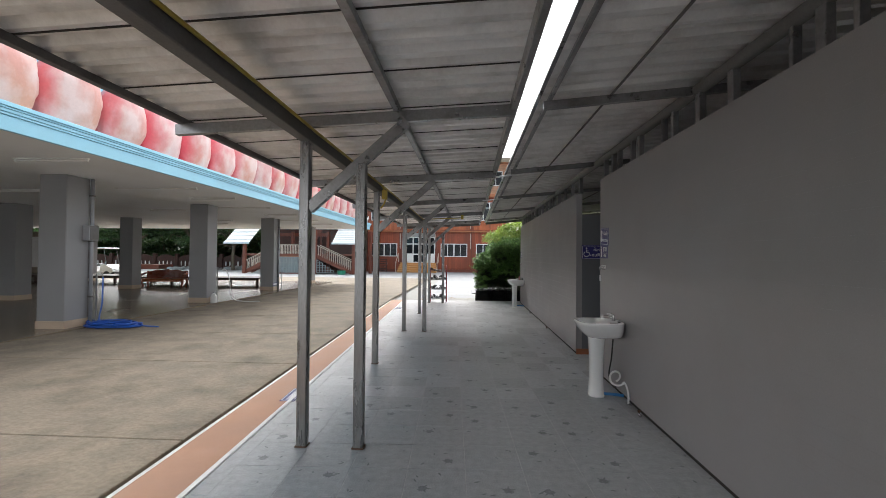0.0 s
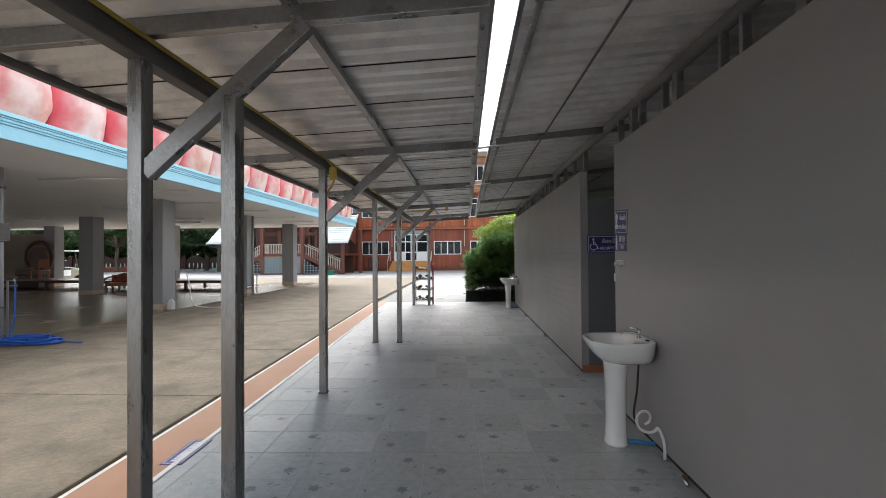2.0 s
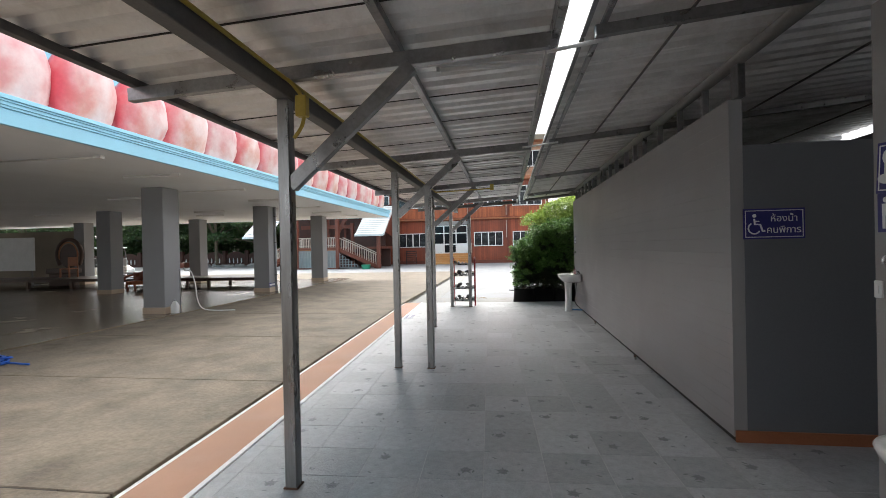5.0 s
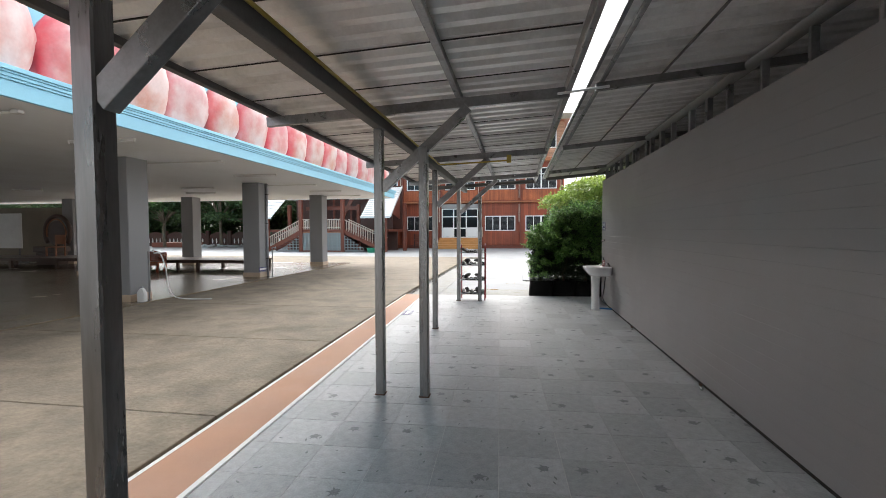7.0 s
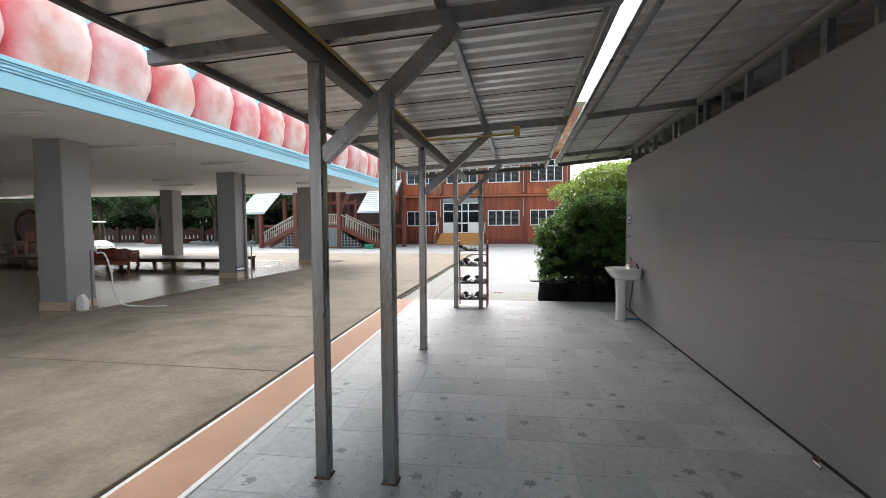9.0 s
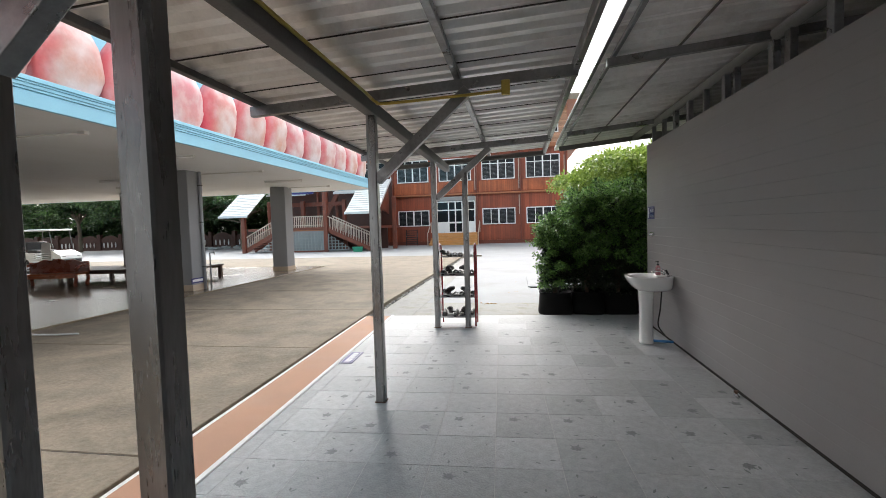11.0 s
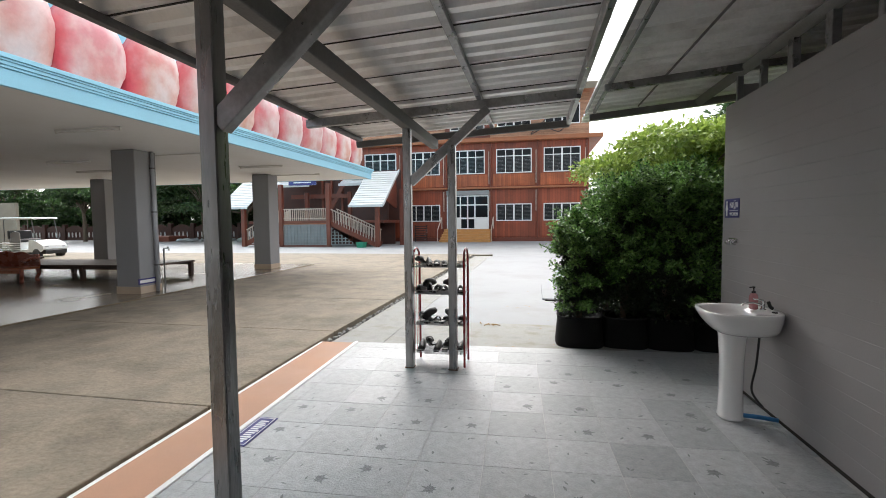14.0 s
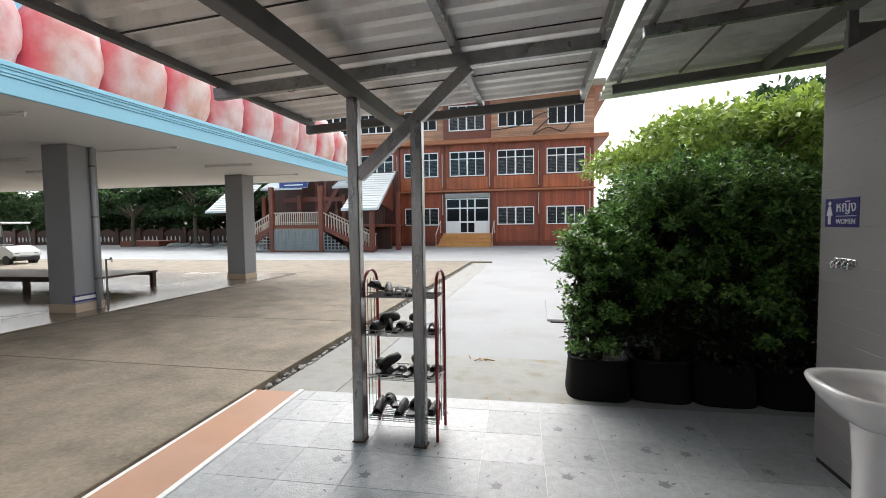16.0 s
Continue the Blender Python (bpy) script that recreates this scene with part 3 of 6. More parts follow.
for i, x in enumerate(COLS_X):
    for j, y in enumerate(COLS_Y):
        c = thing("column", (x + 0.27, y + 0.27, 0.055), "square grey painted concrete column with a beige base", "column", "hall columns", "structure")
        part("shaft", bx(x, x + 0.54, y, y + 0.54, 0.055, CEIL - 0.001, bevel=0.012), M_COLUMN, c)
        part("plinth", bx(x - 0.012, x + 0.552, y - 0.012, y + 0.552, 0.055, 0.20, bevel=0.004), M_PLINTH, c, "beige tiled base")

turn_into_hall(before_hall)

# petals standing on the hall's edge
def petal_mesh(seed):
    r = random.Random(seed)
    b = bmesh.new()
    nu, nv = 14, 16
    w, h = 0.525 * r.uniform(0.94, 1.03), 1.08 * r.uniform(0.93, 1.06)
    rings = []
    for i in range(nv + 1):
        v = i / nv
        z = h * v
        wid = w * (1 - 0.24 * (1 - min(v / 0.40, 1)) ** 2) * (1 - 0.60 * max(0.0, (v - 0.45) / 0.55) ** 1.9)
        bulge = 0.24 * (0.45 + 0.55 * math.sin(math.pi * min(1.0, 0.18 + 0.75 * v)))* (1 - 0.6 * max(0.0, (v - 0.6) / 0.4) ** 2)
        ring = []
        for k in range(nu * 2):
            t = 2 * math.pi * k / (nu * 2)
            c, s = math.cos(t), math.sin(t)
            n = 1 + 0.09 * noise.noise(Vector((c * 2.2 + seed * 3.1, s * 2.2, v * 4))) + 0.04 * noise.noise(Vector((c * 6 + seed, s * 6, v * 9)))
            zz = z
            if i == nv:
                zz += r.uniform(-0.07, 0.05)
            ring.append((bulge * c * n, wid * math.copysign(abs(s) ** 0.72, s) * n, zz))
        rings.append(ring)
    loft(b, rings)
    bmesh.ops.recalc_face_normals(b, faces=b.faces)
    return mesh_of("petal", b)


petals = [petal_mesh(s) for s in range(5)]
for me in petals:
    me.materials.append(M_PETAL)
    for f in me.polygons:
        f.use_smooth = True
y, k = 1.22, 0
while y < HALL_END - 0.4:
    p = new("lotus_petal", petals[(k * 3 + k // 4) % 5])
    p.matrix_world = Matrix.Translation((HALL_X - 0.28, y, 3.255)) @ Euler((0, radians(6 + (k * 37 % 7) - 3), radians((k * 53 % 11) - 5))).to_matrix().to_4x4()
    tagged(p, "large painted pink lotus petal standing on the blue cornice", "petal sculpture", "lotus petals on the hall's edge")
    y += 0.99
    k += 1

# ---- writing ----


def lettering(text, size, m, material, parent, name="lettering", depth=0.0015, label=""):
    """Text in the built-in font, centred, lying in the local xy plane of m."""
    cu = bpy.data.curves.new(name, "FONT")
    cu.body, cu.size, cu.align_x, cu.align_y, cu.extrude = text, size, "CENTER", "CENTER", depth
    cu.resolution_u = 3
    ob = bpy.data.objects.new(name, cu)
    scene.collection.objects.link(ob)
    bpy.context.view_layer.update()
    me = bpy.data.meshes.new_from_object(ob.evaluated_get(bpy.context.evaluated_depsgraph_get()))
    bpy.data.objects.remove(ob)
    bpy.data.curves.remove(cu)
    me.transform(m)
    me.materials.clear()
    return part(name, me, material, parent, label)


def disc(bm, cx, cy, r, z0=0.0, z1=0.003, seg=16):
    return loft(bm, [oval(cx, cy, z, r, r, seg) for z in (z0, z1)])


def person_mark(bm, s, skirt):
    """A simple standing restroom figure, s high, centred at the origin."""
    disc(bm, 0, 0.40 * s, 0.09 * s)
    if skirt:
        pr = [(-0.06, 0.28), (0.06, 0.28), (0.2, -0.12), (-0.2, -0.12)]
        loft(bm, [[(x * s, y * s, z) for x, y in pr] for z in (0, 0.003)])
        box(bm, -0.09 * s, -0.02 * s, -0.5 * s, -0.12 * s, 0, 0.003)
        box(bm, 0.02 * s, 0.09 * s, -0.5 * s, -0.12 * s, 0, 0.003)
    else:
        box(bm, -0.13 * s, 0.13 * s, -0.1 * s, 0.28 * s, 0, 0.003)
        box(bm, -0.12 * s, -0.02 * s, -0.5 * s, -0.1 * s, 0, 0.003)
        box(bm, 0.02 * s, 0.12 * s, -0.5 * s, -0.1 * s, 0, 0.003)


def wheelchair_mark(bm, s):
    disc(bm, -0.05 * s, 0.42 * s, 0.085 * s)
    tube(bm, [(-0.06 * s, 0.28 * s, 0.002), (-0.04 * s, 0.02 * s, 0.002), (0.2 * s, 0.0, 0.002), (0.3 * s, -0.32 * s, 0.002), (0.4 * s, -0.3 * s, 0.002)], 0.045 * s, 6)
    tube(bm, [(-0.05 * s, 0.16 * s, 0.002), (0.16 * s, 0.15 * s, 0.002)], 0.03 * s, 6)
    arc = [(-0.06 * s + 0.26 * s * math.cos(a), -0.17 * s + 0.26 * s * math.sin(a), 0.002) for a in [radians(d) for d in range(120, 345, 15)]]
    tube(bm, arc, 0.035 * s, 6)


def sign_panel(name, w, h, label, border=True):
    """A panel in the xy plane about the origin, facing +z."""
    s = thing(name, (0, 0, 0), label, "sign")
    part("panel", bx(-w / 2, w / 2, -h / 2, h / 2, -0.006, 0.0, bevel=0.001), M_SIGNBLUE, s)
    if border:
        b = bmesh.new()
        i, t = 0.012, 0.005
        for x0, x1, y0, y1 in ((-w / 2 + i, w / 2 - i, h / 2 - i - t, h / 2 - i), (-w / 2 + i, w / 2 - i, -h / 2 + i, -h / 2 + i + t), (-w / 2 + i, -w / 2 + i + t, -h / 2 + i + t, h / 2 - i - t), (w / 2 - i - t, w / 2 - i, -h / 2 + i + t, h / 2 - i - t)):
            box(b, x0, x1, y0, y1, 0.0, 0.0015)
        part("border", b, M_SIGNWHITE, s)
    return s


FACE_WEST = Matrix(((0, 0, -1, 0), (-1, 0, 0, 0), (0, 1, 0, 0), (0, 0, 0, 1)))
FACE_SOUTH = Matrix(((1, 0, 0, 0), (0, 0, -1, 0), (0, 1, 0, 0), (0, 0, 0, 1)))

s = sign_panel("accessible_restroom_sign", 0.40, 0.215, "navy sign with white wheelchair symbol and writing on the wall")
b = bmesh.new()
wheelchair_mark(b, 0.15)
bmesh.ops.translate(b, verts=b.verts, vec=(-0.12, -0.005, 0))
part("wheelchair_symbol", b, M_SIGNWHITE, s)
lettering("ห้องน้ำ", 0.066, Matrix.Translation((0.065, 0.035, 0.001)), M_SIGNWHITE, s)
lettering("คนพิการ", 0.066, Matrix.Translation((0.062, -0.045, 0.001)), M_SIGNWHITE, s)
s.matrix_world = Matrix.Translation((1.815, 7.022, 1.555)) @ FACE_SOUTH

s = sign_panel("women_sign", 0.29, 0.165, "navy sign with a white woman symbol by the basin", border=False)
b = bmesh.new()
person_mark(b, 0.135, True)
bmesh.ops.translate(b, verts=b.verts, vec=(-0.10, 0, 0))
part("woman_symbol", b, M_SIGNWHITE, s)
lettering("หญิง", 0.085, Matrix.Translation((0.04, 0.03, 0.001)), M_SIGNWHITE, s)
lettering("WOMEN", 0.042, Matrix.Translation((0.04, -0.052, 0.001)), M_SIGNWHITE, s)
part("rule", bx(-0.045, 0.125, -0.022, -0.018, 0, 0.0015), M_SIGNWHITE, s)
s.matrix_world = Matrix.Translation((WALL_X - 0.003, 14.41, 1.54)) @ FACE_WEST

s = sign_panel("monks_restroom_sign", 0.32, 0.215, "navy sign with white writing hung askew on the board wall")
b = bmesh.new()
loft(b, [oval(-0.105, 0.045, z, 0.024, 0.03, 16) for z in (0, 0.003)])
loft(b, [oval(-0.105, -0.045, z, 0.045, 0.022, 16) for z in (0, 0.003)])
box(b, -0.117, -0.093, -0.03, 0.02, 0, 0.003)
part("seated_symbol", b, M_SIGNWHITE, s)
lettering("ห้องน้ำ", 0.058, Matrix.Translation((0.045, 0.035, 0.001)), M_SIGNWHITE, s)
lettering("พระภิกษุ", 0.058, Matrix.Translation((0.045, -0.045, 0.001)), M_SIGNWHITE, s)
s.matrix_world = Matrix.Translation((WALL_X - 0.003, 5.575, 1.725)) @ FACE_WEST @ Matrix.Rotation(radians(-4), 4, "Z")
s = sign_panel("men_sign", 0.29, 0.165, "navy sign with a white man symbol on the board wall", border=False)
b = bmesh.new()
person_mark(b, 0.135, False)
bmesh.ops.translate(b, verts=b.verts, vec=(-0.10, 0, 0))
part("man_symbol", b, M_SIGNWHITE, s)
lettering("ชาย", 0.095, Matrix.Translation((0.04, 0.028, 0.001)), M_SIGNWHITE, s)
lettering("MEN", 0.048, Matrix.Translation((0.04, -0.052, 0.001)), M_SIGNWHITE, s)
part("rule", bx(-0.045, 0.125, -0.022, -0.018, 0, 0.0015), M_SIGNWHITE, s)
s.matrix_world = Matrix.Translation((WALL_X - 0.003, 5.59, 1.545)) @ FACE_WEST

sw = thing("light_switch", (WALL_X, 5.73, 1.22), "small white switch at the passage corner", "switch")
part("plate", bx(WALL_X - 0.012, WALL_X - 0.001, 5.71, 5.75, 1.18, 1.255, bevel=0.003), M_WHITEPLASTIC, sw)
part("rocker", bx(WALL_X - 0.016, WALL_X - 0.0121, 5.72, 5.74, 1.20, 1.235, bevel=0.001), M_WHITEPLASTIC, sw)

# small switch plates and a door knob at the passage
for nm, y, z, n in (("coat_hook_row", 5.60, 1.36, 3), ("coat_hook_row", 14.36, 1.26, 4)):
    white = y < 6
    h = thing(nm, (WALL_X, y, z), "small white plastic hook row fixed on the board wall" if white else "small chrome hook row fixed on the board wall", "hooks")
    part("rail", bx(WALL_X - 0.008, WALL_X - 0.002, y - 0.09, y + 0.09, z - 0.02, z + 0.02, bevel=0.002), M_WHITEPLASTIC if white else M_CHROME, h)
    for i in range(n):
        yy = y - 0.07 + i * 0.14 / (n - 1)
        part("hook", tube(bmesh.new(), smooth_path([(WALL_X - 0.008, yy, z + 0.01), (WALL_X - 0.03, yy, z - 0.005), (WALL_X - 0.032, yy, z - 0.03), (WALL_X - 0.014, yy, z - 0.028)], 4), 0.006, 8), M_CHROME, h, smooth=True)

# navy plates lying on the floor beside the strip
def floor_plate(x, y, ang):
    s = sign_panel("floor_plate", 0.15, 0.42, "navy floor plate with white writing lying on the tiles")
    for k in range(11):
        part("illegible_mark", bx(-0.028, 0.030 + 0.008 * (k % 3), -0.165 + k * 0.03, -0.147 + k * 0.03, 0.0, 0.0015), M_SIGNWHITE, s)
    s.matrix_world = Matrix.Translation((x, y, 0.0075)) @ Matrix.Rotation(ang, 4, "Z")


floor_plate(-1.92, 4.68, SKEW)
floor_plate(-2.085, 12.79, SKEW)

# ---- pedestal basins ----


def basin(x, y, z0=0.0):
    t = thing("pedestal_basin", (x, y, 0), "white glazed pedestal wash basin standing against the board wall", "basin", "basins along the wall")
    ped = bmesh.new()
    loft(ped, [oval(x, y, z, rx, ry, 24, 2.6) for z, rx, ry in ((0.0, 0.080, 0.094), (0.012, 0.084, 0.098), (0.03, 0.076, 0.09), (0.2, 0.070, 0.084), (0.45, 0.072, 0.087), (0.62, 0.082, 0.10), (0.70, 0.094, 0.11))])
    part("pedestal", ped, M_CERAMIC, t, smooth=True)
    bowl = bmesh.new()
    rings = []
    # outer shell from the pedestal to the rim, then down into the bowl
    for z, x0, x1, ry, e in ((0.645, x - 0.075, x + 0.24, 0.11, 2.4), (0.668, x - 0.115, WALL_X - 0.004, 0.165, 2.6), (0.70, x - 0.15, WALL_X - 0.004, 0.205, 2.8), (0.745, x - 0.185, WALL_X - 0.004, 0.235, 3.0), (0.795, x - 0.212, WALL_X - 0.003, 0.252, 3.2), (0.822, x - 0.222, WALL_X - 0.003, 0.258, 3.2), (0.832, x - 0.217, WALL_X - 0.004, 0.254, 3.2), (0.832, x - 0.195, WALL_X - 0.03, 0.234, 3.2)):
        rings.append(oval((x0 + x1) / 2, y, z, (x1 - x0) / 2, ry, 40, e))
    for z, x0, x1, ry in ((0.82, x - 0.188, x + 0.13, 0.205), (0.79, x - 0.172, x + 0.12, 0.19), (0.735, x - 0.125, x + 0.10, 0.145), (0.715, x - 0.065, x + 0.055, 0.075)):
        rings.append(oval((x0 + x1) / 2, y, z, (x1 - x0) / 2, ry, 40, 2.3))
    loft(bowl, rings)
    part("bowl", bowl, M_CERAMIC, t, smooth=True)
    part("drain", lathe(bmesh.new(), [(0.022, 0.7155), (0.022, 0.719), (0.012, 0.72)], x, y, 16), M_CHROME, t, "chrome drain", smooth=True)
    fx = WALL_X - 0.085
    tap = bmesh.new()
    lathe(tap, [(0.02, 0.831), (0.02, 0.838), (0.011, 0.842), (0.011, 0.885), (0.014, 0.888), (0.014, 0.90)], fx, y - 0.0, 14)
    tube(tap, smooth_path([(fx, y, 0.865), (fx - 0.06, y, 0.882), (fx - 0.12, y, 0.875), (fx - 0.135, y, 0.855)], 5), 0.008, 10)
    part("tap", tap, M_CHROME, t, "chrome lever tap", smooth=True)
    part("tap_handle", tube(bmesh.new(), [(fx, y, 0.90), (fx - 0.015, y, 0.906), (fx - 0.065, y, 0.912)], 0.006, 8), M_CHROME, t, smooth=True)
    part("overflow_plug", lathe(bmesh.new(), [(0.017, 0.832), (0.017, 0.84), (0.012, 0.842)], fx + 0.02, y - 0.12, 14), M_BLACK, t, "black rubber plug")
    part("supply_hose", tube(bmesh.new(), smooth_path([(x + 0.17, y - 0.02, 0.64), (x + 0.15, y - 0.03, 0.42), (x + 0.13, y - 0.02, 0.22), (x + 0.20, y - 0.03, 0.10)], 6), 0.008, 8), M_BLACK, t, smooth=True)
    part("waste_pipe", tube(bmesh.new(), [(x + 0.06, y - 0.04, 0.032), (x + 0.16, y - 0.05, 0.03), (WALL_X - 0.005, y - 0.09, 0.03)], 0.016, 12), M_BLUEPIPE, t, "blue waste pipe on the floor", smooth=True)
    t.scale = (1.0, 1.0, 0.957)
    return t


basin(1.27, 4.96)
basin(1.255, 13.63)
h = thing("washing_hose", (1.45, 4.82, 0.0), "coiled white hose hanging beside the basin", "hose")
loop = [(1.415 + 0.062 * math.cos(a), 4.83 - 0.0004 * d, 0.235 + 0.062 * math.sin(a)) for d, a in [(d, radians(d)) for d in range(-60, 350, 20)]]
part("coil", tube(bmesh.new(), smooth_path(loop + [(1.495, 4.68, 0.17), (1.505, 4.66, 0.10), (1.50, 4.65, 0.012)], 3), 0.010, 8), M_WHITEPLASTIC, h, smooth=True)
t = thing("soap_bottle", (1.40, 13.66, 0.832), "pink liquid soap pump bottle on the basin", "bottle")
part("bottle", loft(bmesh.new(), [oval(1.40, 13.66, 0.832 + z, rx, ry, 20, 2.6) for z, rx, ry in ((0, 0.026, 0.036), (0.004, 0.03, 0.04), (0.10, 0.03, 0.04), (0.125, 0.024, 0.03), (0.135, 0.013, 0.013))]), M_SOAP, t, smooth=True)
pump = bmesh.new()
lathe(pump, [(0.016, 0.967), (0.016, 0.985), (0.006, 0.987), (0.006, 1.012), (0.012, 1.014), (0.012, 1.024)], 1.40, 13.66, 14)
tube(pump, [(1.40, 13.66, 1.019), (1.365, 13.655, 1.016)], 0.005, 8)
part("pump", pump, M_BLACK, t, "black pump head", smooth=True)
t.location.z -= 0.036
t.scale = (0.85, 0.85, 0.85)
h = thing("handheld_spray", (1.50, 13.6, 0.835), "small black spray head on the basin ledge", "spray head")
part("head", tube(bmesh.new(), smooth_path([(1.50, 13.60, 0.846), (1.485, 13.605, 0.86), (1.475, 13.615, 0.895)], 4), 0.012, 10), M_BLACK, h, smooth=True)
h.location.z -= 0.036

# pipe clamps at the wall's foot
for y in (4.35, 9.42, 11.95):
    c = thing("floor_valve", (WALL_X - 0.03, y, 0), "small corroded pipe fitting at the wall's foot", "fitting")
    part("body", tube(bmesh.new(), [(WALL_X - 0.045, y - 0.05, 0.012), (WALL_X - 0.045, y, 0.02), (WALL_X - 0.025, y + 0.05, 0.014)], 0.013, 8), M_CHROME, c, smooth=True)
    part("stem", lathe(bmesh.new(), [(0.012, 0.02), (0.012, 0.04), (0.018, 0.042), (0.018, 0.048)], WALL_X - 0.04, y, 10), M_RUST, c)

# ---- cables and lamps under the roof ----
cond = thing("conduit", (-1.3, 6, 2.55), "yellow electrical conduit along the steel beam", "conduit")
part("run", tube(bmesh.new(), [(-1.312, -2.8, 2.445)] + [(-1.310 + 0.004 * math.sin(k * 1.7), -2.5 + k * 0.6, 2.445) for k in range(24)] + [(-1.312, 11.44, 2.445)], 0.0115, 8), M_YELLOW, cond, smooth=True)
part("branch", tube(bmesh.new(), smooth_path([(-1.312, 11.42, 2.445), (-1.29, 11.50, 2.43), (-1.2, 11.535, 2.425), (-0.36, 11.545, 2.455), (-0.30, 11.545, 2.48)], 5), 0.0115, 8), M_YELLOW, cond, smooth=True)
part("junction_box", bx(-0.32, -0.255, 11.525, 11.563, 2.425, 2.535, bevel=0.006), M_YELLOW, cond, "yellow junction box")
part("elbow", tube(bmesh.new(), smooth_path([(-1.308, 6.05, 2.445), (-1.29, 6.10, 2.42), (-1.262, 6.135, 2.37)], 5), 0.0115, 8), M_YELLOW, cond, smooth=True)
part("junction_box", bx(-1.295, -1.225, 6.11, 6.165, 2.245, 2.372, bevel=0.006), M_YELLOW, cond, "yellow junction box on the post")
part("drop", tube(bmesh.new(), smooth_path([(-1.25, 6.14, 2.25), (-1.262, 6.14, 2.20), (-1.285, 6.14, 2.16), (-1.318, 6.14, 2.12)], 5), 0.0115, 8), M_YELLOW, cond, smooth=True)
part("crossing", tube(bmesh.new(), [(0.20, 6.22, 2.555), (0.54, 6.22, 2.60)], 0.012, 8), M_WHITEPLASTIC, cond, "white cable duct", smooth=True)


def tube_lamp(x0, x1, y, z, group, grey=False):
    l = thing("tube_lamp", ((x0 + x1) / 2, y, z), "slim white fluorescent batten, switched off", "lamp", group)
    part("housing", bx(x0, x1, y - 0.022, y + 0.022, z - 0.028, z, bevel=0.004), M_WHITEPLASTIC, l)
    part("lamp_tube", tube(bmesh.new(), [(x0 + 0.03, y, z - 0.046), (x1 - 0.03, y, z - 0.046)], 0.013, 10), M_SIGNWHITE, l, smooth=True)
    for x in (x0 + 0.02, x1 - 0.02):
        part("lamp_holder", bx(x - 0.012, x + 0.012, y - 0.016, y + 0.016, z - 0.062, z - 0.028, bevel=0.003), M_WHITEPLASTIC, l)
    return l


for y in (6.33, 11.62):
    tube_lamp(-0.47, 0.19, y, 2.585, "lamps under the walkway roof")
c = thing("white_conduit", (0.4, 8.8, 2.6), "thin white cable duct crossing the roof gap", "conduit")
part("duct", tube(bmesh.new(), [(0.15, 8.80, 2.56), (0.55, 8.80, 2.60)], 0.011, 8), M_WHITEPLASTIC, c, smooth=True)
before_hall = set(bpy.data.objects)
for y, x in ((11.1, -6.62), (15.65, -6.62), (20.45, -6.65), (6.4, -6.6), (14.2, -9.8), (18.6, -10.4), (9.8, -10.5), (20.3, -11.5), (12.5, -16.5), (18.2, -16.5)):
    tube_lamp(x - 0.6, x + 0.6, y, CEIL, "lamps on the hall's soffit")
for y in (9.4, 13.4, 18.2, 22.6):
    c = thing("ceiling_conduit", (-7, y, CEIL), "white cable duct across the hall's soffit", "conduit", "ducts on the hall's soffit")
    part("duct", tube(bmesh.new(), [(-7.9, y, CEIL - 0.02), (-6.15, y, CEIL - 0.02)], 0.014, 8), M_WHITEPLASTIC, c, smooth=True)
    part("outlet_box", bx(-6.16, -6.04, y - 0.04, y + 0.04, CEIL - 0.045, CEIL, bevel=0.004), M_WHITEPLASTIC, c)

turn_into_hall(before_hall)

# ---- shoe rack ----
rack = thing("shoe_rack", (-1.1, 14.55, 0), "red tubular shoe rack with wire shelves between two posts", "shoe rack")
RX0, RX1, RY0, RY1 = -1.345, -0.83, 14.39, 14.66
for x in (RX0, RX1):
    arch = [(x, RY0, 0.006), (x, RY0, 0.6), (x, RY0, 1.07)] + [(x, (RY0 + RY1) / 2 - math.cos(a) * (RY1 - RY0) / 2, 1.07 + math.sin(a) * 0.11) for a in [radians(d) for d in range(15, 166, 15)]] + [(x, RY1, 1.07), (x, RY1, 0.6), (x, RY1, 0.006)]
    part("side_frame", tube(bmesh.new(), arch, 0.011, 10), M_REDTUBE, rack, smooth=True)
    for k in range(3):
        yy = RY0 + (k + 1) * (RY1 - RY0) / 4
        part("side_wire", tube(bmesh.new(), [(x, yy, 0.1), (x, yy, 1.12)], 0.0025, 6), M_REDTUBE, rack)
SHELVES = (0.13, 0.42, 0.73, 1.0)
for z in SHELVES:
    b = bmesh.new()
    for k in range(10):
        yy = RY0 + k * (RY1 - RY0) / 9
        tube(b, [(RX0, yy, z), (RX1, yy, z)], 0.003, 6)
    for k in range(14):
        xx = RX0 + k * (RX1 - RX0) / 13
        tube(b, [(xx, RY0, z + 0.035), (xx, RY0, z - 0.004), (xx, RY1, z - 0.004), (xx, RY1, z + 0.035)], 0.0022, 5)
    for yy in (RY0, RY1):
        tube(b, [(RX0, yy, z + 0.035), (RX1, yy, z + 0.035)], 0.0035, 6)
    part("wire_shelf", b, M_WIRE, rack)


